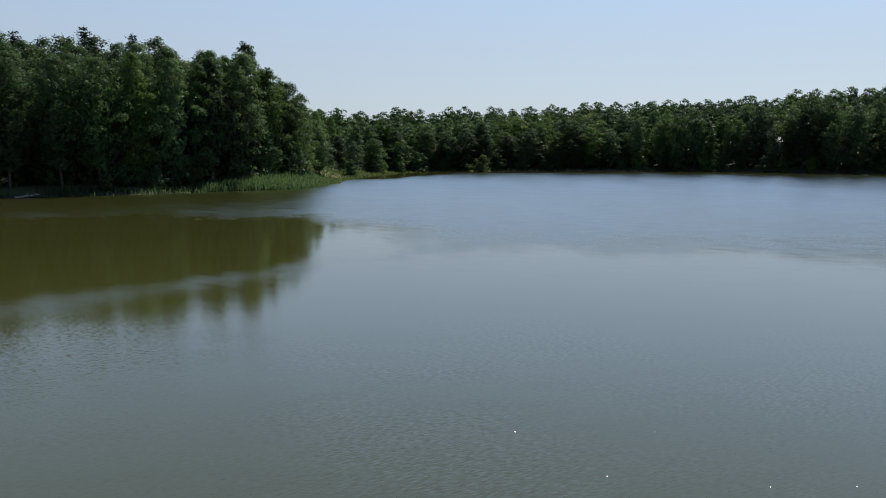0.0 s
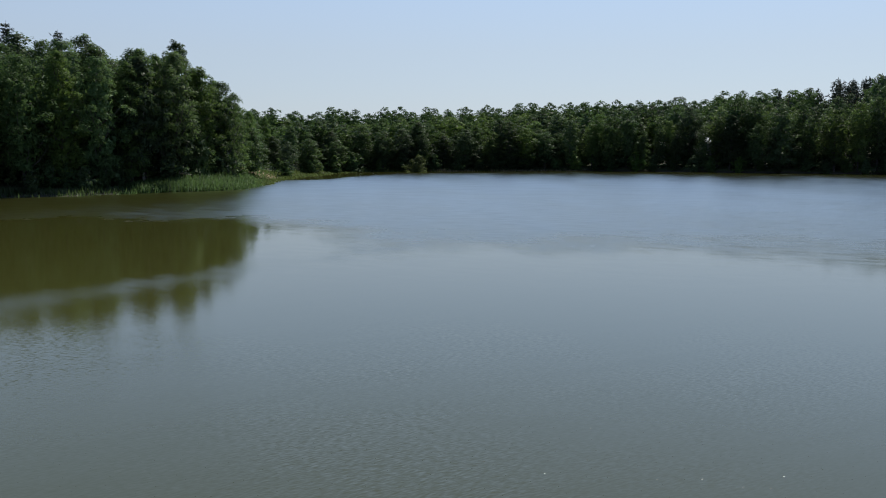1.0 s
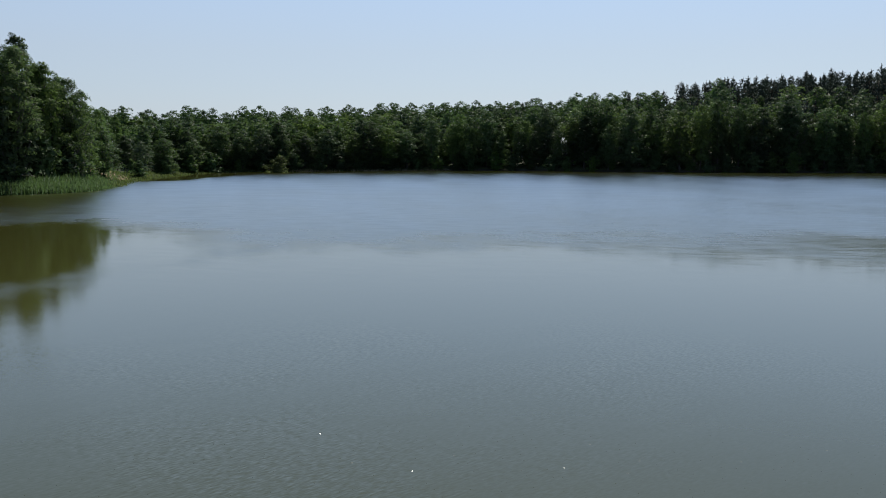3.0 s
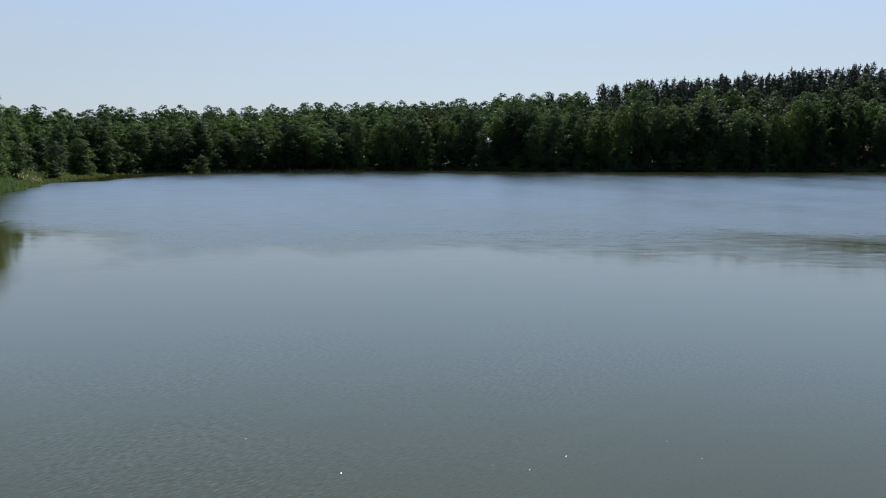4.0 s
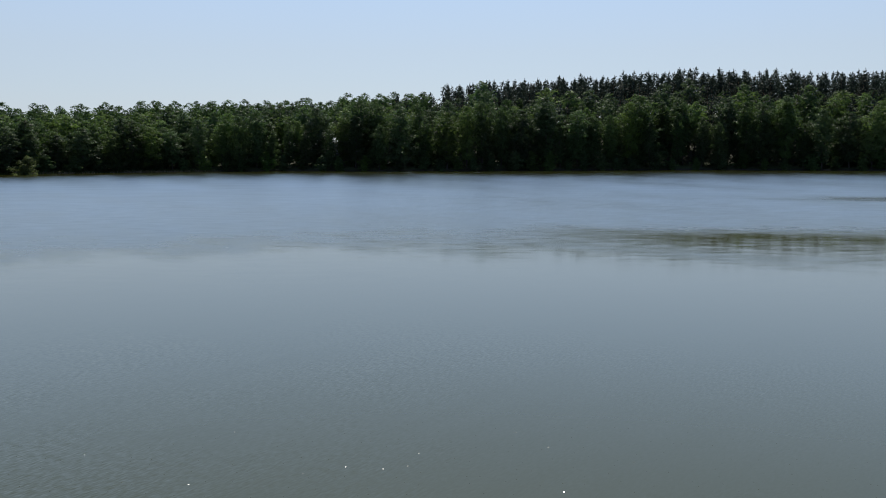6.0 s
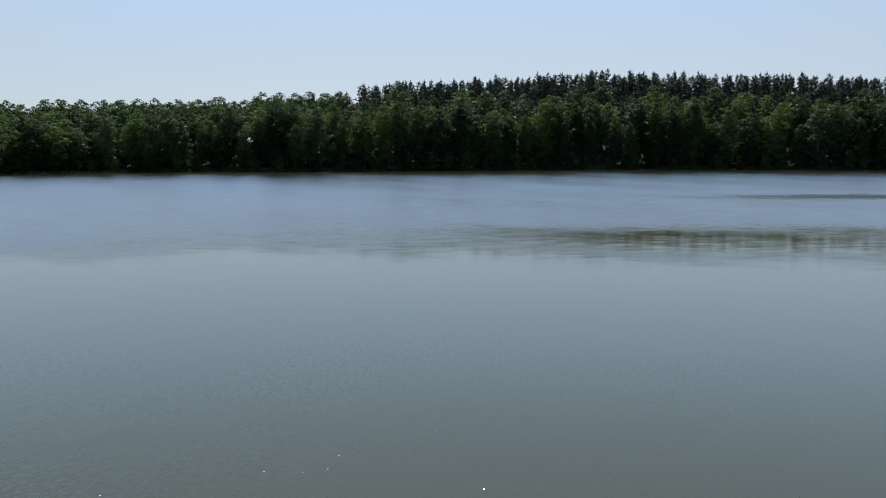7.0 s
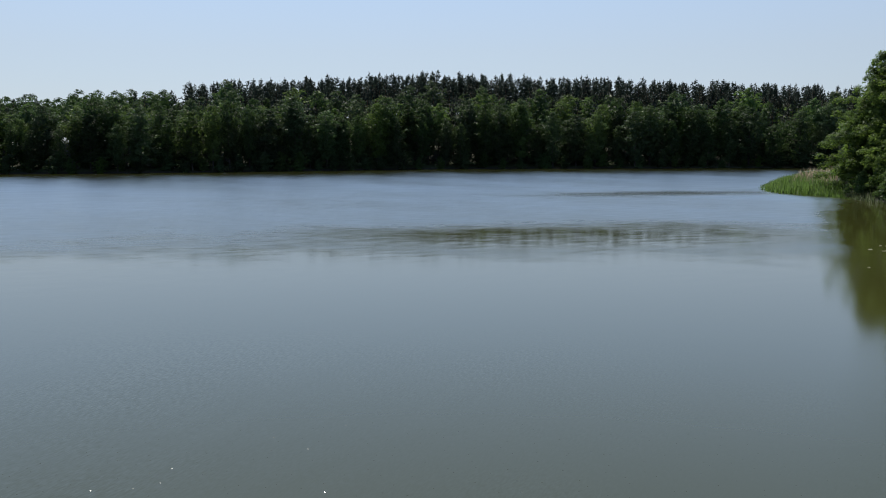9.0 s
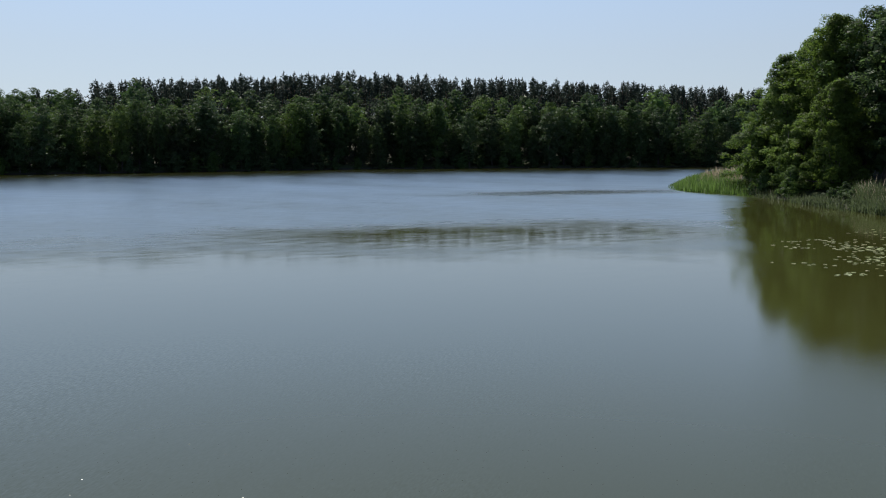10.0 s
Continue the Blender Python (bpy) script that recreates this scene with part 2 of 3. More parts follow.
    def catspaws(crest, length):
        """Streaks of rougher and smoother water, turned to lie across the camera's view."""
        mapping = n.add("Mapping")
        mapping.vector_type = "TEXTURE"
        mapping.inputs["Rotation"].default_value = (0, 0, radians(-27.0))
        mapping.inputs["Scale"].default_value = (crest, length, 1)
        n.put(place, mapping.inputs["Vector"])
        return n.noise(mapping.outputs["Vector"], 1.0, 4.0, 0.6)

    streaks = n.math("ADD", n.math("MULTIPLY", catspaws(2.4, 0.75), n.span(far, 110.0, 70.0)), n.math("MULTIPLY", catspaws(5.0, 1.6), n.span(far, 70.0, 110.0)))
    patchy = n.math("ADD", 1.0, n.math("MULTIPLY", n.math("SUBTRACT", n.span(streaks, 0.36, 0.64), 0.5), n.math("SUBTRACT", n.span(far, 30.0, 55.0, 0.12, 0.26), n.span(far, 80.0, 125.0, 0.0, 0.14))))
    n.put(n.math("ADD", n.math("MULTIPLY", n.math("MULTIPLY", wind, range_rough), patchy), n.math("SUBTRACT", n.span(far, 15.0, 38.0, 0.30, 0.07), n.math("MULTIPLY", crest, 0.12))), gloss.inputs["Roughness"])
    n.put(normal, gloss.inputs["Normal"])
    fresnel = n.add("Fresnel")
    fresnel.inputs["IOR"].default_value = 1.60
    n.put(normal, fresnel.inputs["Normal"])
    surface = n.add("MixShader")
    n.put(fresnel.outputs[0], surface.inputs["Fac"])
    n.put(body.outputs[0], surface.inputs[1])
    n.put(gloss.outputs[0], surface.inputs[2])
    n.put(surface.outputs[0], n.out.inputs["Surface"])
    return n.material


# patches of still water, placed to fit the camera's view: centre x, y, degrees, half length, half width, softness of
# the rim, stillness
SLICKS = [
    (-25, 58, 22, 26, 24, 0.28, 1.0),
    (-12.5, 32.2, 19, 12, 4.2, 0.5, 0.93),
    (51.6, 40.6, -38, 21, 10.5, 0.6, 0.90),
    (107, 66, -33, 15, 5.5, 0.8, 0.5),
    (81, 13.6, 22, 60, 18.0, 0.12, 1.0),
    # round the camera's spot, so that the near water mirrors the sky
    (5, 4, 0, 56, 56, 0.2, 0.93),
]
# streaks of ruffled water between them, likewise fitted to the view
GUSTS = [
    (-14, 42.3, 50, 15, 2.4, 0.9, 0.34),
    (-31, 97, 17, 24, 10, 0.4, 0.4),
]
WAVE_SLOPE = 0.0013
WATER, GROUND = water_material(), ground_material()

# ---- the lake and its banks ----
SHORE = np.array([
    (-66, 92), (-57, 113), (-48, 116.5), (-39, 120), (-32, 129), (-26, 131), (-21, 136), (-20, 149), (-20.5, 164), (-18.5, 182),
    (-13.5, 202), (-6, 216), (8, 220), (30, 221), (52, 220), (72, 211), (95, 199), (122, 189), (149, 178), (175, 166), (195, 152),
    (222, 127), (246, 101), (254, 92), (240, 86), (200, 77), (158, 69), (140, 66.5), (127, 62), (119, 54), (116, 45),
    (104, 34), (97, 28), (92, 23), (80, 8), (70, -20), (50, -45), (10, -60), (-40, -50), (-75, -10), (-84, 30), (-78, 65),
], float)


def rounded(points, times=2):
    """Cuts the corners of a closed line."""
    for _ in range(times):
        after = np.roll(points, -1, axis=0)
        points = np.stack([points * 0.75 + after * 0.25, points * 0.25 + after * 0.75], 1).reshape(-1, 2)
    return points


LINE = rounded(SHORE)


def edge_distance(p):
    """Distance of each place from the water's edge: positive on land."""
    a, b = LINE, np.roll(LINE, -1, axis=0)
    best, inside = np.full(len(p), 1e9), np.zeros(len(p), bool)
    for (ax, ay), (bx, by) in zip(a, b):
        dx, dy = bx - ax, by - ay
        s = np.clip(((p[:, 0] - ax) * dx + (p[:, 1] - ay) * dy) / (dx * dx + dy * dy), 0, 1)
        best = np.minimum(best, np.hypot(p[:, 0] - ax - s * dx, p[:, 1] - ay - s * dy))
        if ay != by:
            cross = (ay > p[:, 1]) != (by > p[:, 1])
            inside ^= cross & (p[:, 0] < (bx - ax) * (p[:, 1] - ay) / (by - ay) + ax)
    return np.where(inside, -best, best)


# the same on a 2 m lattice, to look up quickly
LOW_X, LOW_Y, CELL = -240.0, -140.0, 2.0
_x, _y = np.meshgrid(LOW_X + CELL * np.arange(320), LOW_Y + CELL * np.arange(290), indexing="ij")
LATTICE = edge_distance(np.stack([_x.ravel(), _y.ravel()], 1)).reshape(_x.shape)


def inland(x, y):
    """How far a place lies from the water's edge: positive on land."""
    u = (np.asarray(x, float) - LOW_X) / CELL
    v = (np.asarray(y, float) - LOW_Y) / CELL
    cu, cv = np.clip(u, 0, 318.99), np.clip(v, 0, 288.99)
    i, j = cu.astype(int), cv.astype(int)
    p, q = cu - i, cv - j
    inner = (LATTICE[i, j] * (1 - p) + LATTICE[i + 1, j] * p) * (1 - q) + (LATTICE[i, j + 1] * (1 - p) + LATTICE[i + 1, j + 1] * p) * q
    return inner + np.hypot(u - cu, v - cv) * CELL


def smooth(a, b, v):
    s = np.clip((np.asarray(v, float) - a) / (b - a), 0, 1)
    return s * s * (3 - 2 * s)


def ripple(x, y, size):
    """A gentle unevenness between -1 and 1."""
    return (np.sin(x / size + 1.3 * np.sin(y / size * 0.7)) * np.cos(y / size * 1.1 + 0.8 * np.sin(x / size * 0.6 + 2)))


def height(x, y, d=None):
    """The ground's height over the water."""
    x, y = np.asarray(x, float), np.asarray(y, float)
    d = inland(x, y) if d is None else d
    heading = np.degrees(np.arctan2(x, y))
    hill = np.interp(heading, (-40, -10, 5, 15, 24, 30, 43, 57, 70, 90), (4, 3, 4, 5, 6.0, 10.0, 14, 12.5, 9, 4))
    land = -0.05 + 0.9 * smooth(0, 5, d) + 0.7 * smooth(4, 18, d) + hill * smooth(6, 58, d) + 0.25 * ripple(x, y, 6.0) * smooth(2, 10, d)
    land = land + 1.7 * np.exp(-((x + 25.5) / 4.5) ** 2 - ((y - 172) / 8) ** 2) * smooth(0, 5, d)
    bed = -2.4 * smooth(0, 14, -d) - 0.05
    return np.where(d > 0, land, bed)


ROUNDING = {}


def mesh(name, verts, faces, materials, smooth_shade=False, rounding=None):
    """A mesh; rounding gives each corner a normal of its own, so that leaves shade as one soft mass."""
    me = bpy.data.meshes.new(name)
    if rounding is not None:
        verts, faces = np.asarray(verts), np.asarray(faces)
        a, b, c = (verts[faces[:, k]] for k in range(3))
        away = (np.cross(b - a, c - a) * rounding[faces[:, 0]]).sum(1) < 0
        faces[away] = faces[away][:, ::-1]
    me.from_pydata(verts if isinstance(verts, list) else verts.tolist(), [], faces if isinstance(faces, list) else faces.tolist())
    for m in materials if isinstance(materials, (list, tuple)) else [materials]:
        me.materials.append(m)
    if smooth_shade or rounding is not None:
        me.polygons.foreach_set("use_smooth", [True] * len(me.polygons))
    me.update()
    if rounding is not None:
        me.normals_split_custom_set_from_vertices(rounding.tolist())
        ROUNDING[me.name] = rounding
    return me


def build_ground():
    radii = np.concatenate([np.arange(20, 330, 2.4), np.geomspace(335, 4200, 26)])
    headings = np.radians(np.concatenate([np.arange(-36, 86, 0.7), np.arange(86, 324, 3.4)]))
    r, h = np.meshgrid(radii, headings, indexing="ij")
    x, y = r * np.sin(h), r * np.cos(h)
    z = height(x, y)
    verts = np.stack([x, y, z], -1).reshape(-1, 3)
    verts = np.vstack([verts, [(0, 0, -2.3)]])
    n, m = r.shape
    i, j = np.meshgrid(np.arange(n - 1), np.arange(m), indexing="ij")
    k = (j + 1) % m
    faces = np.stack([i * m + j, (i + 1) * m + j, (i + 1) * m + k, i * m + k], -1).reshape(-1, 4)[:, ::-1].tolist()
    faces += [[n * m, jj, (jj + 1) % m][::-1] for jj in range(m)]
    ob = new("ground", mesh("ground", verts, faces, GROUND, True))
    return tagged(ob, "forest floor and grassy banks round the lake with a sandy patch", "ground", kind="structure")


def stillness(x, y):
    """How calm the water is at a place, 0 to 1, as the slicks give it."""
    calm = np.zeros_like(x)
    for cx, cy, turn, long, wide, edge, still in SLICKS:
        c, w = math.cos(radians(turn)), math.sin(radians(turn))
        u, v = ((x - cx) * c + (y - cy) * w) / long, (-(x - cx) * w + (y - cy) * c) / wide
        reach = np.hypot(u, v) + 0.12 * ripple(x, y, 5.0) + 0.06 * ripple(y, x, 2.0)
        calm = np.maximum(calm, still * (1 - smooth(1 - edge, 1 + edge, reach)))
    return calm


def build_water():
    """The lake's surface: wind waves as real relief on the open water, flat near the camera's place and in the slicks."""
    radii = [0.5, 12.0, 26.0, 40.0]
    while radii[-1] < 262:
        radii.append(radii[-1] + 1.1 * (radii[-1] / 60.0) ** 0.6)
    radii = np.array(radii)
    headings = np.radians(np.concatenate([np.arange(-31, -9, 0.5), np.arange(-9, 70, 1.0), np.arange(70, 84, 0.7), np.arange(84, 329, 5.0)]))
    r, h = np.meshgrid(radii, headings, indexing="ij")
    x, y = r * np.sin(h), r * np.cos(h)
    rng = np.random.default_rng(21)
    chop = rng.normal(size=r.shape)
    chop = (chop + np.roll(chop, 1, 1) + np.roll(chop, -1, 1) + 0.6 * (np.roll(chop, 2, 1) + np.roll(chop, -2, 1))) / 1.9
    step = np.gradient(radii)[:, None]
    gust = 0.75 + 0.25 * ripple(x, y, 14.0) + 0.15 * ripple(x, y, 5.3)
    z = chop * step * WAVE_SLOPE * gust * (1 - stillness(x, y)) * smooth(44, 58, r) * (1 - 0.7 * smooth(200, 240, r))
    verts = np.stack([x, y, z], -1).reshape(-1, 3)
    verts = np.vstack([verts, [(0, 0, 0)]])
    n, m = r.shape
    i, j = np.meshgrid(np.arange(n - 1), np.arange(m), indexing="ij")
    k = (j + 1) % m
    faces = np.stack([i * m + j, i * m + k, (i + 1) * m + k, (i + 1) * m + j], -1).reshape(-1, 4).tolist()
    faces += [[n * m, (jj + 1) % m, jj] for jj in range(m)]
    me = mesh("water", verts, faces, WATER, True)
    d = inland(verts[:, 0], verts[:, 1])
    lee = me.attributes.new("shelter", "FLOAT", "POINT")
    lee.data.foreach_set("value", (0.97 * smooth(-15, -6, d + 3.0 * ripple(verts[:, 0], verts[:, 1], 9.0)) * smooth(165, 180, np.hypot(verts[:, 0], verts[:, 1])) * (np.arctan2(verts[:, 0], verts[:, 1]) < 1.05)).astype(np.float32))
    return tagged(new("water", me), "murky green lake water with wind ripples and still slicks", "water", kind="structure")


build_ground()
build_water()

# ---- trees ----
RNG = np.random.default_rng(7)


def unit(v):
    return v / np.maximum(np.linalg.norm(v, axis=-1, keepdims=True), 1e-9)


def tube(points, radii, sides=6):
    """A tapered limb along points: verts and faces."""
    points, verts, faces = np.asarray(points, float), [], []
    for i, (p, r) in enumerate(zip(points, radii)):
        way = unit(points[min(i + 1, len(points) - 1)] - points[max(i - 1, 0)])
        side = unit(np.cross(way, (0.31, 0.95, 0.05)))
        up = np.cross(way, side)
        for k in range(sides):
            a = 2 * math.pi * k / sides
            verts.append(p + r * (math.cos(a) * side + math.sin(a) * up))
        if i:
            for k in range(sides):
                q = (k + 1) % sides
                faces.append([(i - 1) * sides + k, (i - 1) * sides + q, i * sides + q, i * sides + k])
    faces.append(list(range((len(points) - 1) * sides, len(points) * sides)))
    return verts, faces


def joined(pieces):
    verts, faces = [], []
    for v, f in pieces:
        faces += [[i + len(verts) for i in face] for face in f]
        verts += [tuple(p) for p in v]
    return verts, faces


def leaf_sprays(rng, at, normal, long, wide, along=None):
    """A leaf spray at each place: one ragged three-cornered face of its own."""
    n = len(at)
    if along is None:
        along = rng.normal(size=(n, 3))
    along = unit(along - normal * (along * normal).sum(1, keepdims=True))
    side = np.cross(normal, along)
    long, wide = long[:, None], wide[:, None]
    bend = normal * wide
    corners = []
    for u, v in ((-0.52, -0.40), (0.56, -0.16), (-0.10, 0.56)):
        j = rng.uniform(-0.18, 0.18, (3, n, 1))
        corners.append(at + along * long * (u + j[0]) + side * wide * (v + j[1]) + bend * j[2])
    verts = np.stack(corners, 1).reshape(-1, 3)
    return verts, np.arange(3 * n).reshape(-1, 3)


def clumps(rng, centres, radii, count, size, up=0.8, loose=0.42, hang=0.0):
    """Leaves gathered in clumps round the given centres."""
    centres, radii = np.asarray(centres), np.asarray(radii)
    share = (radii[:, 0] * radii[:, 2])
    which = rng.choice(len(centres), count, p=share / share.sum())
    d = unit(rng.normal(size=(count, 3)))
    d[:, 2] = np.where(d[:, 2] < -0.35, -d[:, 2], d[:, 2])
    reach = rng.uniform(0.25, 1.0, (count, 1)) ** 0.5 * rng.choice((1.0, 1.0, 1.0, 1.18), (count, 1))
    at = centres[which] + d * reach * radii[which]
    normal = unit(d * 0.8 + rng.normal(size=(count, 3)) * loose + np.array((0, 0, up)))
    s = size * rng.lognormal(0, 0.28, count)
    along = None
    if hang:
        along = rng.normal(size=(count, 3)) * (1 - hang) + np.array((0, 0, -1.0)) * hang
    verts, faces = leaf_sprays(rng, at, normal, s * (1.0 + hang), s * 0.72 * (1 - 0.4 * hang), along)
    middle = centres[:, :2].mean(0)
    out = np.concatenate([at[:, :2] - middle, np.zeros((count, 1))], 1)
    shade = unit(d * 0.75 + unit(out) * 0.45 + rng.normal(size=(count, 3)) * 0.22 + np.array((0, 0, 0.30)))
    return verts, faces, np.repeat(shade, 3, axis=0)


def thing(name, label, category, group=""):
    ob = new(name)
    ob.empty_display_size = 0.5
    return tagged(ob, label, category, group)


def child(name, me, parent, label=""):
    ob = new(name, me)
    ob.parent = parent
    return tagged(ob, label) if label else ob


def broadleaf(name, label, seed, tall, wide, low=0.12, count=1800, size=0.42, parts=60, leaf=ALDER, bark=BARK,
              top=0.75, lean=(0, 0), hang=0.0, clump=0.24, airy=0.0, round=1.0, loose=0.42, category="tree", stems=1, core=420, limbs=16):
    """A tree of the given height and crown width, its crown from low * tall upwards."""
    rng = np.random.default_rng(seed)
    base = tall * low
    bow = rng.uniform(-0.04, 0.04, 2) * tall

    def axis(h):
        s = h / tall
        return np.array((lean[0] * s + bow[0] * math.sin(s * 3), lean[1] * s + bow[1] * math.sin(s * 2.5), h))

    def spread(u):
        return 0.5 * wide * max(0.0, math.sin(math.pi * min(1, 0.12 + 0.88 * u) ** top)) ** 0.58

    lobes = rng.uniform(0, 6.28, 3)
    centres, radii = [], []
    for i in range(parts):
        u = min(0.985, ((i + rng.uniform(0, 1)) / parts) ** 0.72)
        a = i * 2.39996 + rng.uniform(-0.5, 0.5)
        r = spread(u) * (1 + 0.16 * math.sin(2 * a + lobes[0]) + 0.12 * math.sin(3 * a + lobes[1] + 5 * u))
        r *= rng.choice((0.45, 0.72, 0.92, 1.06)) * (1.0 if u < 0.7 else 0.8)
        c = axis(base + (tall - base) * u) + np.array((r * math.cos(a), r * math.sin(a), rng.uniform(-0.4, 0.4)))
        s = clump * wide * rng.uniform(0.6, 1.05) * (1.0 - 0.45 * u)
        centres.append(c)
        flat = rng.uniform(0.55, 0.85) * round * (1 + 1.2 * hang)
        radii.append((s, s, s * (flat if u < 0.7 else max(flat, 1.05))))
    centres.append(axis(tall - 0.5 * clump * wide))
    radii.append((clump * wide * 0.55,) * 3)
    crown_v, crown_f, crown_n = clumps(rng, centres, radii, count, size, hang=hang, loose=loose + airy)
    if not airy:
        # oversized leaves inside the crown, added to block light and darken its front
        blockers = core
        u = rng.uniform(0.03, 0.80, blockers)
        a = rng.uniform(0, 6.283, blockers)
        r = np.array([spread(v) for v in u]) * 0.6 * np.sqrt(rng.uniform(0, 1, blockers))
        places = np.array([axis(base + (tall - base) * v) for v in u]) + np.stack([r * np.cos(a), r * np.sin(a), 0 * r], 1)
        big = 3.2 / math.sqrt(core) * wide * rng.uniform(0.55, 1.0, blockers)
        facing = unit(np.stack([np.cos(a), np.sin(a), 0.2 + 0 * a], 1) + rng.normal(size=(blockers, 3)) * 0.6)
        more_v, more_f = leaf_sprays(rng, places, facing, big, big * 0.8)
        crown_n = np.concatenate([crown_n, np.repeat(facing, 3, axis=0)])
        crown_f = np.concatenate([crown_f, more_f + len(crown_v)])
        crown_v = np.concatenate([crown_v, more_v])
    pieces = []
    for s in range(stems):
        shift = np.array((0, 0, 0)) if stems == 1 else np.array((math.cos(s * 2.4), math.sin(s * 2.4), 0)) * 0.12 * wide
        line = [axis(h) + shift * (h / tall) * 2 + shift * 0.15 for h in np.linspace(0, tall * 0.9, 8)]
        line[0] = line[0] - np.array((0, 0, 0.5))
        thick = 0.010 * tall + 0.06
        pieces.append(tube(line, np.linspace(thick, 0.03, 8), 7))
    for i in rng.choice(len(centres), min(len(centres), limbs), replace=False):
        c = centres[i]
        start = axis(max(tall * 0.12, c[2] - rng.uniform(0.12, 0.25) * tall))
        middle = start * 0.45 + c * 0.55 + np.array((0, 0, -0.03 * tall))
        pieces.append(tube([start, middle, c], (0.0045 * tall + 0.02, 0.003 * tall + 0.015, 0.015), 5))
    wood_v, wood_f = joined(pieces)
    ob = thing(name, label, category)
    child("trunk", mesh("trunk", wood_v, wood_f, bark, True), ob)
    child("crown", mesh("crown", crown_v, crown_f, leaf, rounding=crown_n), ob)
    return ob


def pine(name, label, seed, tall, wide, bare=0.42, step=0.95, leaf=PINE):
    """A Scots pine: a bare reddish trunk, whorls of upswept limbs with needle tufts, a spiky top."""
    rng = np.random.default_rng(seed)
    bow = rng.uniform(-0.02, 0.02, 2) * tall

    def axis(h):
        return np.array((bow[0] * math.sin(2.5 * h / tall), bow[1] * math.sin(3 * h / tall), h))

    pieces = [tube([axis(h) - np.array((0, 0, 0.5 if h == 0 else 0)) for h in np.linspace(0, tall * 0.98, 6)], np.linspace(0.012 * tall, 0.02, 6), 6)]
    at, ways, size = [], [], []
    h = tall * bare
    while h < tall - 0.5:
        u = (h - tall * bare) / (tall * (1 - bare))
        for k in range(rng.integers(5, 8)):
            a = rng.uniform(0, 6.283)
            reach = (0.5 * wide * min(1.0, 0.6 + 1.6 * u) * (1.0 - u) ** 0.78 + 0.12) * rng.uniform(0.55, 1.12)
            rise = 0.15 + 0.45 * u + rng.uniform(-0.15, 0.25)
            way = unit(np.array((math.cos(a), math.sin(a), rise)))
            root = axis(h + rng.uniform(-0.3, 0.3))
            if k < 1:
                pieces.append(tube([root, root + way * reach * 0.95], (0.045, 0.012), 3))
            for s in rng.uniform(0.15, 1.0, int(4 + 6 * reach)) ** 0.8:
                out = root + way * reach * s
                at.append(out + rng.normal(size=3) * np.array((0.13, 0.13, 0.09)) * (0.6 + reach * s))
                ways.append(way * 0.8 + rng.normal(size=3) * 0.5 + np.array((0, 0, 0.3)))
                size.append(rng.uniform(0.40, 0.80) * (1.05 - 0.45 * u))
        h += step * rng.uniform(0.8, 1.2) * (1.0 - 0.3 * u)
    for s in np.linspace(0, 1.0, 12):
        at.append(axis(tall - 1.2 * (1 - s)) + rng.normal(size=3) * 0.10 * (1.3 - s))
        ways.append(np.array((0, 0, 1.0)) + rng.normal(size=3) * 0.35)
        size.append(rng.uniform(0.25, 0.45))
    at, ways, size = np.array(at), unit(np.array(ways)), np.array(size)
    normal = unit(np.cross(ways, rng.normal(size=ways.shape)))
    v, f = leaf_sprays(rng, at, normal, size * 1.0, size * 0.6, ways)
    out = np.concatenate([at[:, :2], np.zeros((len(at), 1))], 1)
    shade = np.repeat(unit(unit(out) * 0.8 + rng.normal(size=out.shape) * 0.3 + np.array((0, 0, 0.45))), 3, axis=0)
    wood_v, wood_f = joined(pieces)
    ob = thing(name, label, "tree")
    child("trunk", mesh("trunk", wood_v, wood_f, PINE_BARK, True), ob)
    child("crown", mesh("crown", v, f, leaf, rounding=shade), ob)
    return ob


def spruce(name, label, seed, tall, wide):
    """A spruce: a narrow cone of drooping tiers."""
    rng = np.random.default_rng(seed)
    pieces = [tube([(0, 0, -0.5), (0, 0, tall * 0.5), (0, 0, tall)], (0.011 * tall, 0.007 * tall, 0.02), 7)]
    at, ways, size = [], [], []
    h = tall * 0.12
    while h < tall - 0.3:
        u = h / tall
        for k in range(8):
            a = k * 0.785 + rng.uniform(0, 0.8)
            reach = 0.5 * wide * (1.02 - u) ** 0.62 * rng.uniform(0.5, 1.15) + 0.08
            way = unit(np.array((math.cos(a), math.sin(a), -0.25 + 0.5 * u)))
            for s in np.linspace(0.2, 1, int(8 + 9 * reach)):
                at.append(np.array((0, 0, h)) + way * reach * s + rng.normal(size=3) * (0.12, 0.12, 0.1))
                ways.append(way + np.array((0, 0, -0.25)) + rng.normal(size=3) * 0.4)
                size.append(rng.uniform(0.4, 0.8) * (1.1 - 0.7 * u))
        h += 0.42 * rng.uniform(0.8, 1.2)
    at, ways, size = np.array(at), unit(np.array(ways)), np.array(size)
    normal = unit(np.array((0, 0, 1.0)) + rng.normal(size=ways.shape) * 0.5)
    v, f = leaf_sprays(rng, at, unit(normal), size, size * 0.6, ways)
    wood_v, wood_f = joined(pieces)
    ob = thing(name, label, "tree")
    child("trunk", mesh("trunk", wood_v, wood_f, BARK, True), ob)
    child("crown", mesh("crown", v, f, SPRUCE), ob)
    return ob


USED = set()


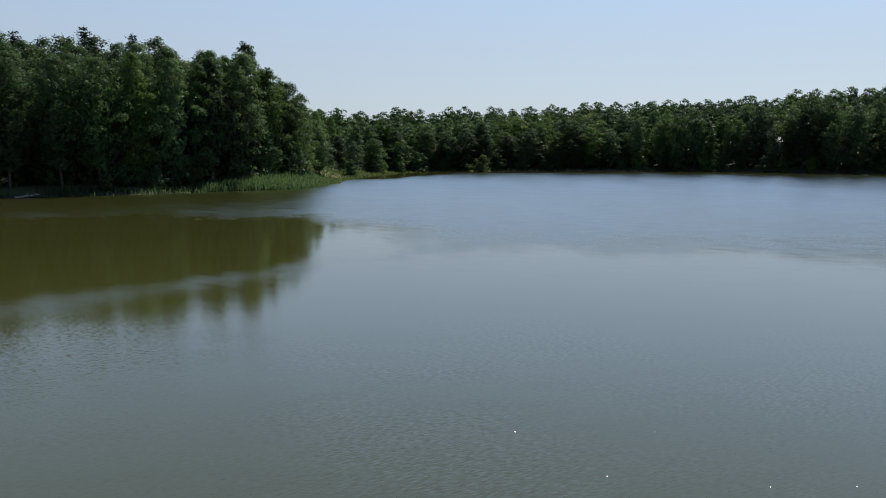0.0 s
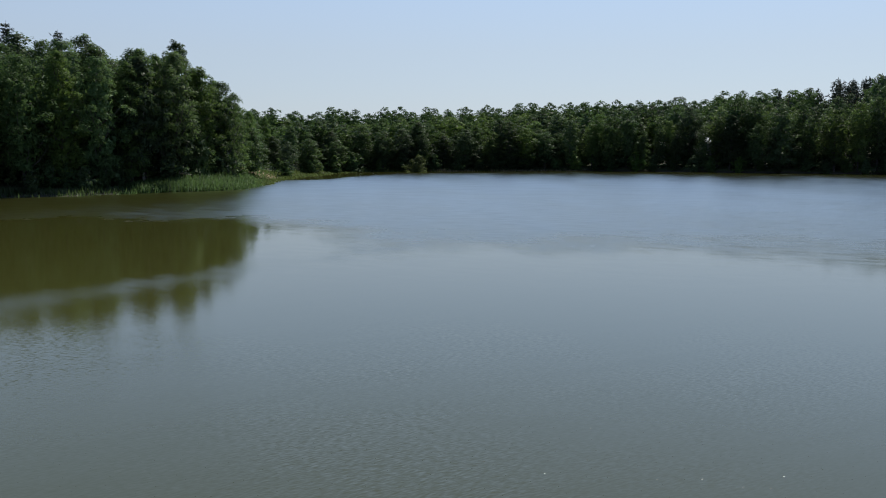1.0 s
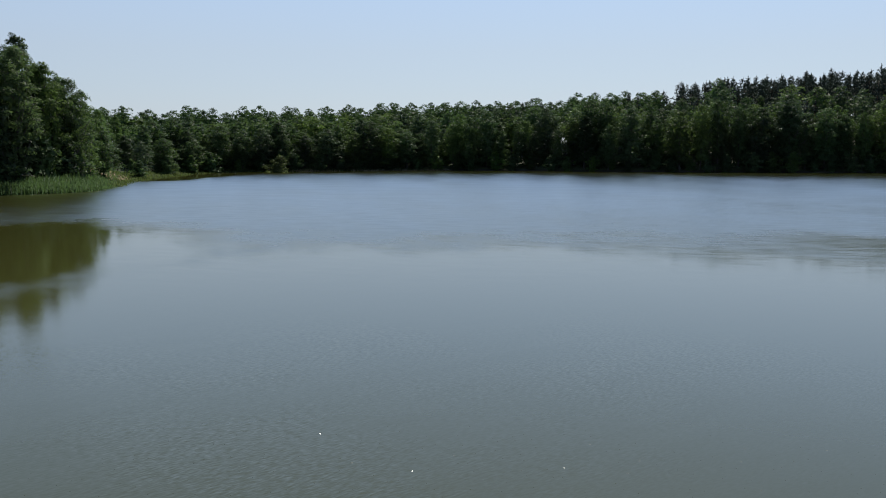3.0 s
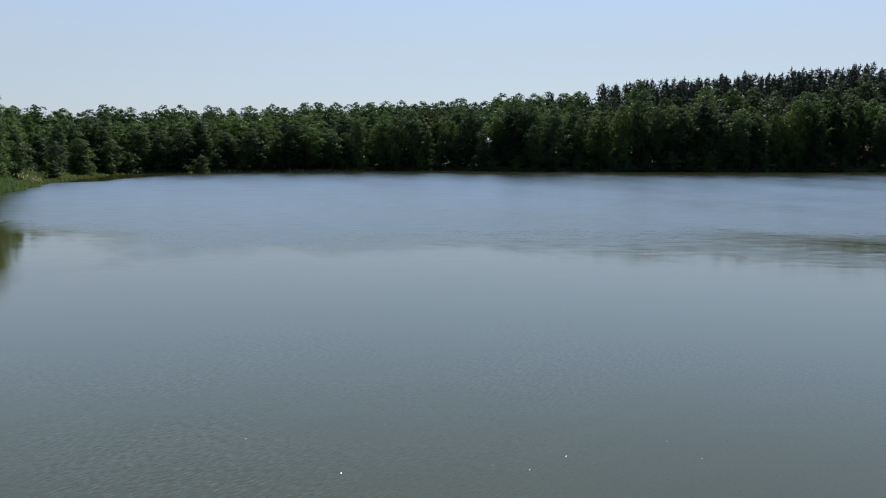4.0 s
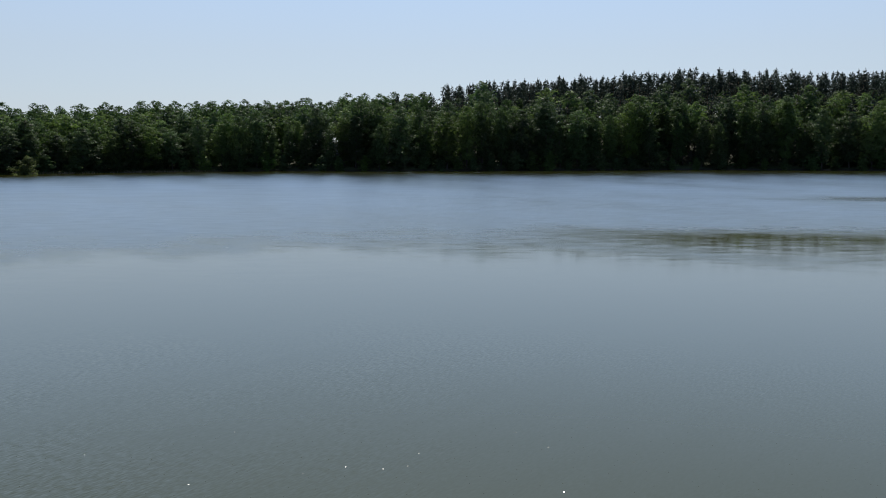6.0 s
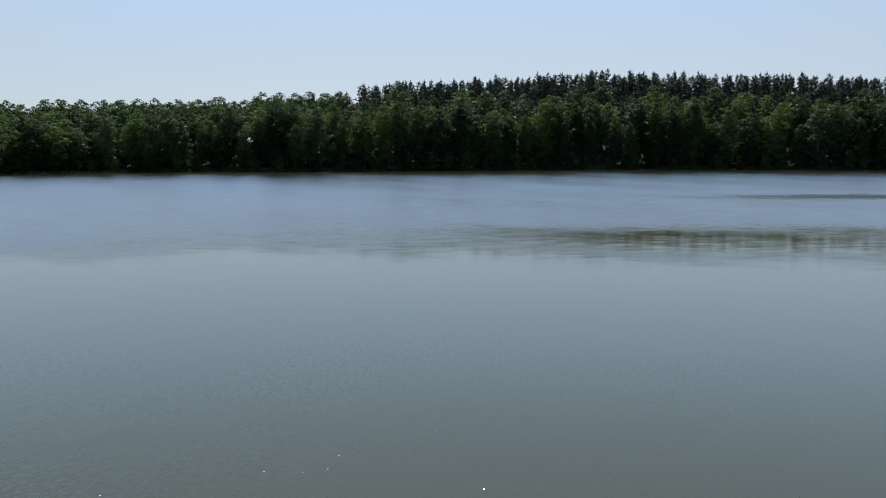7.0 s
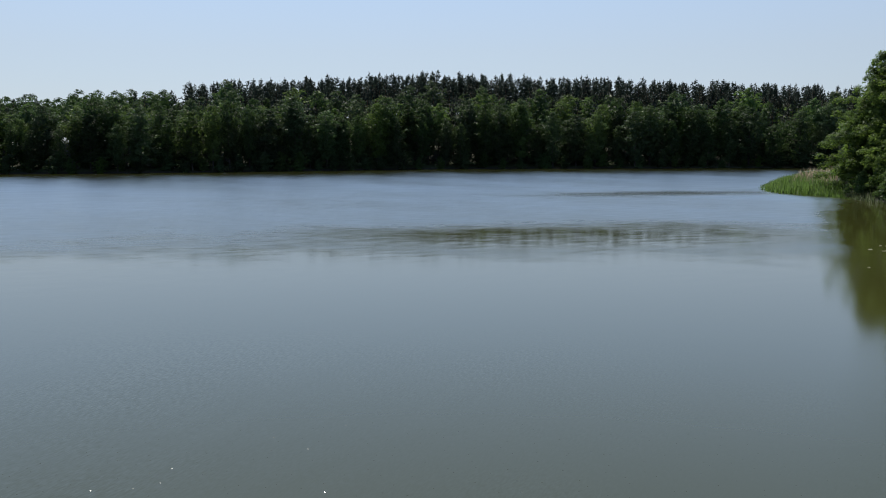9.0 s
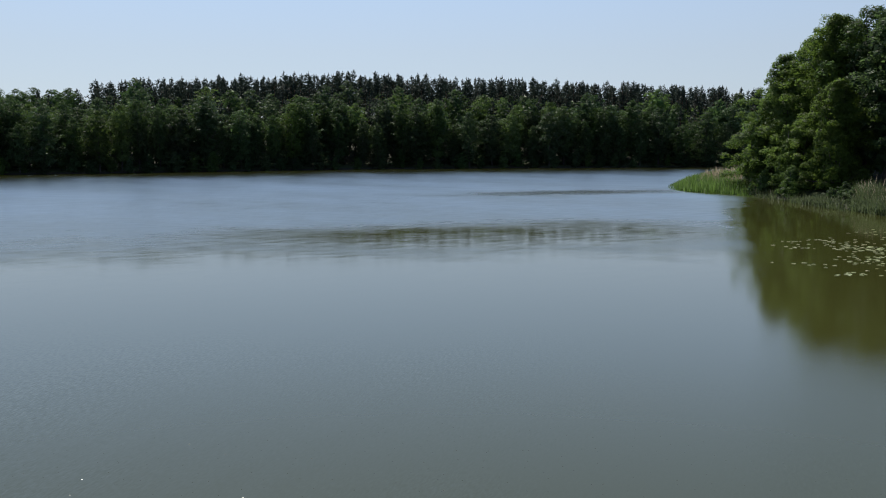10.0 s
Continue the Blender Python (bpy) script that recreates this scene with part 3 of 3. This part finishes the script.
def plant(kind, x, y, scale=1.0, turn=0.0, sink=0.0, slim=1.0, group=""):
    """Sets a tree on the ground: the first of a kind itself, then copies."""
    z = float(height(np.array([x]), np.array([y]))[0]) - sink
    wide, tall = scale * slim, scale
    if kind.name in USED:
        wide, tall = wide / kind.scale[0], tall / kind.scale[2]
    m = Matrix.LocRotScale((x, y, z), Euler((0, 0, turn)), (wide, wide, tall))
    if kind.name in USED:
        ob = copy_thing(kind, m)
    else:
        USED.add(kind.name)
        kind.matrix_basis = m
        ob = kind
    if group:
        ob["group"] = group
    return ob


def at(heading, distance):
    """The place at that heading and level distance from the camera's spot, as laid out for its view."""
    return distance * math.sin(radians(heading)), distance * math.cos(radians(heading))


# the far wood: prototypes about 17 m high
FAR_LABEL = "tall alder with a dense green crown on the lake shore"
far_alders = [broadleaf("alder_tree", FAR_LABEL, 11 + i, 17.0, w, lo, 4300, 0.34, 66, leaf, top=tp, clump=0.20, round=1.2, core=640, limbs=10)
              for i, (w, leaf, tp, lo) in enumerate(((7.8, ALDER, 1.05, 0.08), (8.8, LIT_ALDER, 1.2, 0.13), (6.8, ALDER, 0.95, 0.10), (9.8, ALDER, 1.25, 0.15), (8.0, BIRCH, 1.0, 0.10), (9.2, ALDER, 1.1, 0.06)))]
back_alders = [broadleaf("forest_tree", "broad-leaved forest tree with a green crown behind the shore", 31 + i, 17.0, w, 0.3, 1250, 0.46, 40, leaf, top=1.2, clump=0.20, round=1.2, loose=0.6, core=480, limbs=3)
               for i, (w, leaf) in enumerate(((8.0, LIT_ALDER), (9.0, ALDER), (7.4, BIRCH)))]
pines = [pine("pine_tree", "dark Scots pine with a spiky top on the hillside", 51 + i, 16.0, w, b)
         for i, (w, b) in enumerate(((6.6, 0.36), (5.8, 0.34), (7.2, 0.40), (5.2, 0.32)))]
spruces = [spruce("spruce_tree", "dark narrow spruce rising over the broad-leaved trees", 61 + i, 18.0, w) for i, w in enumerate((8.0, 7.0))]
bushes = [broadleaf("shore_bush", "leafy green bush at the water's edge", 71 + i, 5.0, w, 0.02, 600, 0.46, 26, leaf, top=1.0, stems=3, category="bush", core=260, limbs=3)
          for i, (w, leaf) in enumerate(((4.6, ALDER), (5.4, ALDER), (4.0, LIT_ALDER)))]


def rows_along(start, end, spacing, depth, rng, jitter=0.3, uneven=0.3):
    """Places in a strip of the far shore between two headings, at a given distance inland."""
    a, places = start, []
    while a < end:
        lo, hi = 100.0, 420.0
        for _ in range(26):
            mid = (lo + hi) / 2
            x, y = at(a, mid)
            if inland(np.array([x]), np.array([y]))[0] < depth and mid < 415:
                lo = mid
            else:
                hi = mid
        r = hi + rng.uniform(-jitter, jitter) * spacing
        places.append((*at(a, r), a))
        a += math.degrees(spacing / r) * rng.uniform(1 - uneven, 1 + uneven)
    return places


def far_shore_tree_height(a):
    return float(np.interp(a, (-9, -3, 2, 8, 14, 22, 30, 45, 68), (10.4, 10.7, 11.6, 13.0, 14.2, 15.6, 17.0, 17.5, 17.0)))


for depth, spacing, kinds in ((3.0, 5.2, far_alders), (7.5, 5.2, far_alders), (12.5, 5.2, back_alders), (18, 5.4, back_alders), (25, 6.5, back_alders)):
    for x, y, a in rows_along(-8.0, 70.0, spacing, depth, RNG):
        size = far_shore_tree_height(a) * (0.88 + 0.06 * (depth > 4)) * (RNG.uniform(0.70, 1.14) if depth < 10 else RNG.uniform(0.84, 1.04)) / 17.0
        slim = RNG.uniform(0.85, 1.3) if depth < 10 else 1.15
        if a < 12:
            size, slim = size * (0.92 if depth < 10 else 1.04), slim * 1.3
        if depth > 10 and a > 29 and RNG.uniform() < 0.34:
            plant(pines[RNG.integers(len(pines))], x, y, RNG.uniform(0.90, 1.10), RNG.uniform(0, 6.28), 0.1, RNG.uniform(1.0, 1.3), "pines on the hill")
            continue
        if depth > 10 and a > 29:
            size *= RNG.uniform(0.90, 1.22)
        plant(kinds[RNG.integers(len(kinds))], x, y, size, RNG.uniform(0, 6.28), 0.1, slim, "woods on the far shore")


def far_woods(label, places, kinds, leaf):
    """Trees deep in the wood, of which only the tops show: one object."""
    verts, faces, normals, total = [], [], [], 0
    for x, y, scale, slim, turn in places:
        z = float(height(np.array([x]), np.array([y]))[0]) - 0.1
        m = np.array(Matrix.LocRotScale((x, y, z), Euler((0, 0, turn)), (scale * slim, scale * slim, scale)))
        crown = next(ob.data for ob in kinds[RNG.integers(len(kinds))].children if ob.name.startswith("crown"))
        v, f = np.empty(len(crown.vertices) * 3), np.empty(len(crown.polygons) * 3, dtype=np.int32)
        crown.vertices.foreach_get("co", v)
        crown.loops.foreach_get("vertex_index", f)
        verts.append(v.reshape(-1, 3) @ m[:3, :3].T + m[:3, 3])
        normals.append(unit(ROUNDING[crown.name] @ m[:3, :3].T))
        faces.append(f.reshape(-1, 3) + total)
        total += len(crown.vertices)
    me = mesh("far_woods", np.concatenate(verts), np.concatenate(faces), leaf, rounding=np.concatenate(normals))
    return tagged(new("far_woods", me), label, "woods", kind="stuff")


deep = [(x, y, RNG.uniform(0.62, 0.74) + 0.006 * max(0.0, a), 1.3, RNG.uniform(0, 6.28))
        for depth in (32, 40, 50) for x, y, a in rows_along(-9.0, 27.0, 5.2, depth, RNG)]
deep += [(x, y, RNG.uniform(0.50, 0.64), 1.2, RNG.uniform(0, 6.28))
         for depth in (32, 40) for x, y, a in rows_along(26.0, 70.0, 5.5, depth, RNG)]
far_woods("green crowns of the wood behind the shore trees", deep, back_alders, ALDER)
hill = []
for depth, spacing in ((30, 5.0), (36, 4.2), (41, 3.6), (46, 3.4), (51, 3.4), (56, 3.4), (62, 3.4), (68, 3.4), (75, 3.6)):
    for x, y, a in rows_along(14.0, 72.0, spacing, depth, RNG, 0.7, 0.75):
        if a > 28 or (depth < 50 and RNG.uniform() > 0.35):
            hill.append((depth, x, y, RNG.uniform(0.80, 0.98) * min(1.0, 0.84 + 0.16 * (a - 14) / 15), RNG.uniform(0.9, 1.3), RNG.uniform(0, 6.28)))
for depth, x, y, tall, slim, turn in hill:
    if depth < 42:
        plant(pines[RNG.integers(len(pines))], x, y, tall, turn, 0.1, slim, "pines on the hill")
far_woods("dark pine tops deep in the wood on the hill", [place[1:] for place in hill if place[0] > 42], pines, PINE)
for x, y, a in rows_along(-2.0, 27.0, 15.0, 46, RNG):
    plant(pines[RNG.integers(len(pines))], x, y, RNG.uniform(0.66, 0.76), RNG.uniform(0, 6.28), 0.1, 0.9, "pines on the hill")
for depth, spacing in ((0.8, 5.0), (5.5, 4.6), (10.5, 5.0), (21, 5.0), (30, 5.0)):
    for x, y, a in rows_along(-6.0, 68.0, spacing, depth, RNG):
        if depth > 6 and a > (17 if depth > 12 else 4):
            continue
        plant(bushes[RNG.integers(3)], x, y, RNG.uniform(0.45, 0.9) * (1 + 0.04 * depth), RNG.uniform(0, 6.28), 0.1, 1.2, "bushes on the shore")

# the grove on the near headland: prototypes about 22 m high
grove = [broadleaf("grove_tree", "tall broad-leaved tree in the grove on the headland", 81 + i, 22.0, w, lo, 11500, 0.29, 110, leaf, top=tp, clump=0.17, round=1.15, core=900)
         for i, (w, leaf, tp, lo) in enumerate(((10.4, SUNLIT_GROVE_LEAF, 1.05, 0.07), (11.6, ALDER, 1.2, 0.12), (9.8, LIT_ALDER, 0.95, 0.05), (10.8, SUNLIT_GROVE_LEAF, 1.1, 0.08)))]
weeping = broadleaf("weeping_birch", "birch with hanging twigs at the edge of the grove", 91, 18.0, 7.5, 0.12, 7000, 0.42, 70, BIRCH, PALE_BARK, hang=0.6, top=0.7)
airy_birch = broadleaf("tall_birch", "slender birch rising over the grove with an airy crown", 92, 26.0, 8.5, 0.42, 5200, 0.36, 70, BIRCH, PALE_BARK, top=1.3, clump=0.17, airy=0.2)


def grove_height(a):
    return float(np.interp(a, (-34, -26, -20, -16, -12.5, -11.4, -10.5, -9.6, -8.3), (19.8, 19.4, 19.4, 20.0, 19.4, 17.6, 15.6, 15.4, 12.0)))


stand = []
while len(stand) < 96:
    a, r = RNG.uniform(-36, -7.6), math.sqrt(RNG.uniform(126 ** 2, 182 ** 2))
    x, y = at(a, r)
    d = float(inland(x, y))
    if d < 5.0 or (a > -9.4 and 145 < r < 176) or min((math.hypot(x - p, y - q) for p, q in stand), default=99) < 4.6:
        continue
    stand.append((x, y))
    size = grove_height(a) * (0.84 + 0.012 * min(d, 18)) * RNG.uniform(0.88, 1.06)
    # sun and shade put into the leaf choice: lighter kinds right, darker left
    if d < 19 or a > -13:
        plant(grove[2 if a > -17 and RNG.uniform() < 0.6 else 1 if a < -20 else RNG.integers(len(grove))], x, y, size / 22.0, RNG.uniform(0, 6.28), 0.15, RNG.uniform(0.85, 1.05), "grove on the headland")
    else:
        plant(far_alders[RNG.integers(len(far_alders))], x, y, 0.97 * size / 17.0, RNG.uniform(0, 6.28), 0.15, RNG.uniform(0.9, 1.1), "grove on the headland")
for a in range(-37, -15):
    lo = 100.0
    while inland(*at(a, lo)) < (6.5 if a < -21 else 3.0):
        lo += 0.5
    plant(bushes[a % 2], *at(a, lo + 1.5 * (a % 3)), RNG.uniform(0.5, 0.85), a * 2.0, 0.1, 1.0, "bushes on the shore")
for i in range(12):
    plant(bushes[i % 3], *at(-35 + 2 * i, 158 + 5 * (i % 3)), 1.7, i, 0.1, 1.2, "undergrowth in the grove")
for a, r, tall, k in ((-10.9, 146, 17.5, 2), (-9.7, 150, 15.8, 1), (-9.0, 156, 14.5, 2), (-10.3, 158, 16.5, 3), (-8.2, 190, 12.5, 0), (-7.2, 196, 11.5, 2)):
    plant(grove[k], *at(a, r), tall / 22.0, a * 3, 0.15, 0.95, "grove on the headland")
plant(weeping, *at(-14.6, 139), 1.0, 0.4, 0.1)
plant(airy_birch, *at(-12.6, 160), 0.86, 1.0, 0.1)
for a, r, s in ((-21.8, 166, 1.31), (-19.1, 168, 1.28), (-25.6, 170, 1.22)):
    plant(spruces[int(r / 2) % 2], *at(a, r), s, a, 0.1)
for a, r, s, k in ((-13.2, 139, 1.15, 0), (-11.2, 143, 1.2, 2), (-10.0, 147, 1.25, 0), (-9.4, 150, 1.0, 2), (-6.4, 190, 0.55, 2),
                   (-17.0, 134, 0.9, 0), (-20.5, 134, 0.9, 2), (-24.5, 134, 0.9, 0), (-6.0, 205, 0.9, 2)):
    plant(bushes[k], *at(a, r), s, a * 3, 0.1, 1.0, "bushes on the shore")
plant(broadleaf("willow_bush", "pale green willow bush leaning over the water", 99, 5.6, 6.0, 0.1, 1500, 0.36, 26, WILLOW, lean=(1.0, -1.0), stems=3, category="bush"),
      *at(2.3, 214.5), 0.8, 0.3, 0.1)

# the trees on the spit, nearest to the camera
spit_big = broadleaf("spit_tree", "large alder with foliage down to the water on the spit", 101, 21.5, 15.0, 0.03, 54000, 0.235, 260, SUNLIT_SPIT_LEAF, top=0.85, clump=0.115, round=1.1, loose=0.6, core=2600)
spit_mid = broadleaf("spit_tree", "rounded alder with sunlit green foliage on the spit", 102, 17.0, 11.0, 0.02, 40000, 0.21, 180, SUNLIT_SPIT_LEAF, top=0.78, clump=0.13, round=1.1, loose=0.6, core=1800)
spit_low = broadleaf("spit_bush", "spreading alder bush with low branches over the reeds", 103, 9.0, 8.5, 0.02, 13000, 0.22, 90, SUNLIT_SPIT_LEAF, top=0.75, clump=0.15, round=1.1, loose=0.6, stems=3, core=1000, category="bush")
spit_shrub = broadleaf("spit_shrub", "low leafy shrub on the bank of the spit", 104, 9.0, 8.5, 0.02, 5000, 0.30, 50, LIT_ALDER, top=0.75, clump=0.17, round=1.1, loose=0.6, stems=3, core=500, category="bush")
plant(spit_big, *at(73.0, 128), 1.01, 0.3, 0.2)
plant(spit_mid, *at(70.4, 131), 1.04, 1.1, 0.2)
plant(spit_low, *at(69.2, 131), 1.0, 2.2, 0.2)
# grove[1], with its darker leaves, stands in for shade on the spit's right
for kind, a, r, s, turn in ((grove[0], 76.0, 121, 0.97, 2.5), (grove[1], 77.6, 120, 0.95, 0.5), (grove[1], 74.9, 127, 0.99, 2.9), (spit_mid, 73.4, 118, 0.8, 3.9), (spit_low, 71.2, 124, 0.95, 4.4), (spit_mid, 71.8, 142, 1.12, 0.2), (spit_mid, 74.0, 136, 1.22, 5.2),
                            (grove[1], 79.5, 120, 0.95, 4.0), (spit_low, 70.0, 140, 1.1, 0.9), 
                            (spit_big, 76.0, 150, 1.0, 1.9), (grove[3], 79.8, 112, 0.84, 0.7)):
    plant(kind, *at(a, r), s, turn, 0.2, 1.0, "trees on the spit")
for a, r, s in ((69.5, 124, 0.36), (71.0, 118.5, 0.42)):
    plant(spit_shrub, *at(a, r), s, a * 5, 0.2, 1.15, "bushes on the spit")
for a, r, s in ((73.3, 109, 0.30), (73.9, 107, 0.28), (74.5, 105.5, 0.32), (74.0, 110.5, 0.34)):
    plant(bushes[int(r) % 2], *at(a, r), s, a * 5, 0.1, 1.2, "bushes on the spit")

# ---- reeds, sedge, lily pads ----
def blades(name, label, where, count, tall, material, wide=0.07, seed=1, lean=0.25, category="reeds"):
    """A bed of upright blades over the area that where() allows; where gives x, y places."""
    rng = np.random.default_rng(seed)
    x, y, grow = where(rng, count)
    d = inland(x, y)
    z = np.maximum(height(x, y, d), -0.3)
    n = len(x)
    a = rng.uniform(0, 6.283, n)
    h = tall * grow * rng.uniform(0.6, 1.1, n)
    off = rng.normal(size=(n, 2)) * lean * h[:, None] * 0.5
    side = np.stack([np.cos(a), np.sin(a)], 1) * wide * 0.5
    base = np.stack([x, y], 1)
    lower = np.concatenate([base - side, z[:, None]], 1), np.concatenate([base + side, z[:, None]], 1)
    mid = base + off * 0.35
    upper = np.concatenate([mid + side * 0.9, (z + h * 0.6)[:, None]], 1), np.concatenate([mid - side * 0.9, (z + h * 0.6)[:, None]], 1)
    tip = np.concatenate([base + off, (z + h)[:, None]], 1)
    verts = np.stack([lower[0], lower[1], upper[0], upper[1], tip], 1).reshape(-1, 3)
    k = np.arange(n)[:, None] * 5
    faces = (k + np.array([0, 1, 2, 3])).tolist() + (k + np.array([3, 2, 4])).tolist()
    me = mesh(name, verts, faces, material, True)
    soft = unit(rng.normal(size=(n, 3)) * 0.45 + np.array((0, 0, 0.7)))
    me.normals_split_custom_set_from_vertices(np.repeat(soft, 5, axis=0).tolist())
    return tagged(new(name, me), label, category, kind="stuff")


def strip(start, end, near, far, patchy=0.0, reach=(100, 330), taper=(0.6, 0.6)):
    """Places between two headings that lie between near and far metres inland, thinning out over taper degrees at both ends."""
    def ends(a):
        return smooth(0, taper[0], a - start) * smooth(0, taper[1], end - a)

    def pick(rng, count):
        xs, ys = [], []
        while sum(map(len, xs)) < count:
            a = np.radians(rng.uniform(start, end, count * 6))
            r = np.sqrt(rng.uniform(reach[0] ** 2, reach[1] ** 2, count * 6))
            x, y = r * np.sin(a), r * np.cos(a)
            d = inland(x, y)
            ok = (d > near) & (d < far)
            if patchy:
                ok &= ripple(x, y, 3.1) + 0.5 * ripple(y, x, 1.3) > rng.uniform(-1.4, 0.2, len(x)) + patchy
            fade = ends(np.degrees(a))
            ok &= fade > rng.uniform(0, 1, len(x))
            xs.append(x[ok]), ys.append(y[ok])
        x, y = np.concatenate(xs)[:count], np.concatenate(ys)[:count]
        rim = 0.62 + 0.38 * smooth(near, near + 2.0, inland(x, y))
        return x, y, (0.85 + 0.2 * ripple(x, y, 2.3)) * rim * (0.4 + 0.6 * ends(np.degrees(np.arctan2(x, y))))
    return pick


blades("reed_bed", "green reeds along the shore of the headland", strip(-16.5, -6.5, -1.5, 5.0, reach=(120, 200), taper=(2.5, 4.0)), 13000, 1.8, REED, seed=2)
blades("reed_bed", "shaded reeds under the trees of the grove", strip(-30, -14.5, -0.8, 3.0, 0.4, reach=(110, 150), taper=(1, 2.5)), 1000, 1.2, REED, seed=3)
blades("sedge", "yellow-green sedge round the shallow bay", strip(-9.5, 4.5, -2.5, 4.0, reach=(150, 240), taper=(2, 1)), 9000, 0.65, SEDGE, 0.09, seed=4, category="sedge")
blades("sedge", "thin line of sedge along the far shore", strip(3.5, 13.6, -0.8, 1.2, reach=(200, 240)), 6000, 0.9, SEDGE, 0.09, seed=5, category="sedge")
blades("sedge", "dry pale sedge stalks along the far shore", strip(2.5, 13.8, -1.2, 0.6, 0.1, reach=(200, 240)), 2600, 0.75, DRY_REED, 0.10, seed=12, category="sedge")
blades("reed_bed", "bright green reed bed at the tip of the spit", strip(63.5, 69.0, -1.7, 7.0, reach=(118, 175), taper=(1.6, 1.2)), 13000, 1.75, SPIT_REED, 0.06, seed=6)
blades("reed_plumes", "old dry reed plumes over the reed bed", strip(65.2, 69.8, 2.6, 7.0, reach=(130, 172)), 800, 2.4, DRY_REED, 0.13, seed=7)
blades("reed_bed", "grey-green sparse reeds under the trees of the spit", strip(68.6, 74.3, -1.2, 2.6, 0.45, reach=(95, 135)), 2300, 1.25, GREY_REED, 0.06, seed=8, lean=0.5)
blades("reed_bed", "grey-green clump of reeds on the near shore of the spit", strip(73.9, 79, -0.5, 4.0, reach=(80, 112), taper=(1.4, 1.5)), 7000, 2.3, GREY_REED, 0.06, seed=9, lean=0.75)
blades("reed_plumes", "pale reed plumes over the clump of reeds", strip(74.2, 79, 0.5, 4.0, reach=(80, 112), taper=(0.8, 1.5)), 260, 2.6, DRY_REED, 0.11, seed=10)


def lily_pad(seed):
    rng = np.random.default_rng(seed)
    verts, n = [(0, 0, 0.012)], 12
    for i in range(n + 1):
        a = 0.22 + (6.283 - 0.44) * i / n
        r = rng.uniform(0.93, 1.05) * (1.0 if 0 < i < n else 0.92)
        verts.append((r * math.cos(a), r * math.sin(a) * 0.86, rng.uniform(0.010, 0.035)))
    faces = [[0, i, i + 1] for i in range(1, n + 1)]
    low = len(verts)
    verts += [(x, y, z - 0.008) for x, y, z in verts]
    faces += [[low, low + i + 1, low + i] for i in range(1, n + 1)]
    faces += [[i, low + i, low + i + 1, i + 1] for i in range(1, n + 1)]
    return mesh("lily_pad", verts, faces, LILY)


PADS = [lily_pad(i) for i in range(4)]


def lily_patch(heading, distance, count, long, wide, rng):
    cx, cy = at(heading, distance)
    for _ in range(int(count * 1.75)):
        u, v = rng.normal(0, 0.5, 2)
        side, ahead = u * long, v * wide
        a = radians(heading)
        x, y = cx + side * math.cos(a) + ahead * math.sin(a), cy - side * math.sin(a) + ahead * math.cos(a)
        ob = new("lily_pad", PADS[rng.integers(4)])
        s = rng.uniform(0.09, 0.165)
        ob.matrix_basis = Matrix.LocRotScale((x, y, 0.002), Euler((0, 0, rng.uniform(0, 6.28))), (s, s, 1))
        tagged(ob, "pale green water lily leaf floating on the lake", "lily pad", "lily pads off the spit")


for patch in ((71.2, 66, 7, 1.4, 1.5), (71.9, 63, 6, 1.4, 1.0), (72.3, 54.5, 6, 1.4, 0.6), (70.1, 54.6, 1, 0.1, 0.1), (73.0, 68.5, 8, 1.3, 1.0),
              (74.5, 66, 28, 2.2, 4.0), (75.8, 63, 36, 2.2, 5.0), (75.0, 57, 18, 1.6, 2.0), (74.8, 51, 8, 1.5, 1.2), (76.3, 74, 16, 2.5, 4.0), (77.5, 60, 30, 2.0, 6.0)):
    lily_patch(*patch, RNG)


def dead_branch(label, x, y, long, turn, seed):
    rng = np.random.default_rng(seed)
    line = [np.array((s * long, rng.uniform(-0.15, 0.15), 0.05 + 0.35 * s + rng.uniform(-0.05, 0.1))) for s in np.linspace(0, 1, 6)]
    pieces = [tube(line, np.linspace(0.13, 0.03, 6), 7)]
    for i in (2, 3, 4):
        pieces.append(tube([line[i], line[i] + np.array((rng.uniform(0.2, 0.7), rng.uniform(-0.6, 0.6), rng.uniform(0.1, 0.6)))], (0.05, 0.012), 5))
    ob = new("fallen_branch", mesh("fallen_branch", *joined(pieces), DEAD_WOOD, True))
    ob.matrix_basis = pose(x, y, 0.0, 0, 0, turn)
    tagged(ob, label, "branch")


dead_branch("bleached fallen branch at the water's edge of the spit", *at(73.6, 104.2), 2.8, -30, 1)
dead_branch("bleached fallen branch on the shore under the grove", *at(-26.0, 125), 3.0, 10, 2)
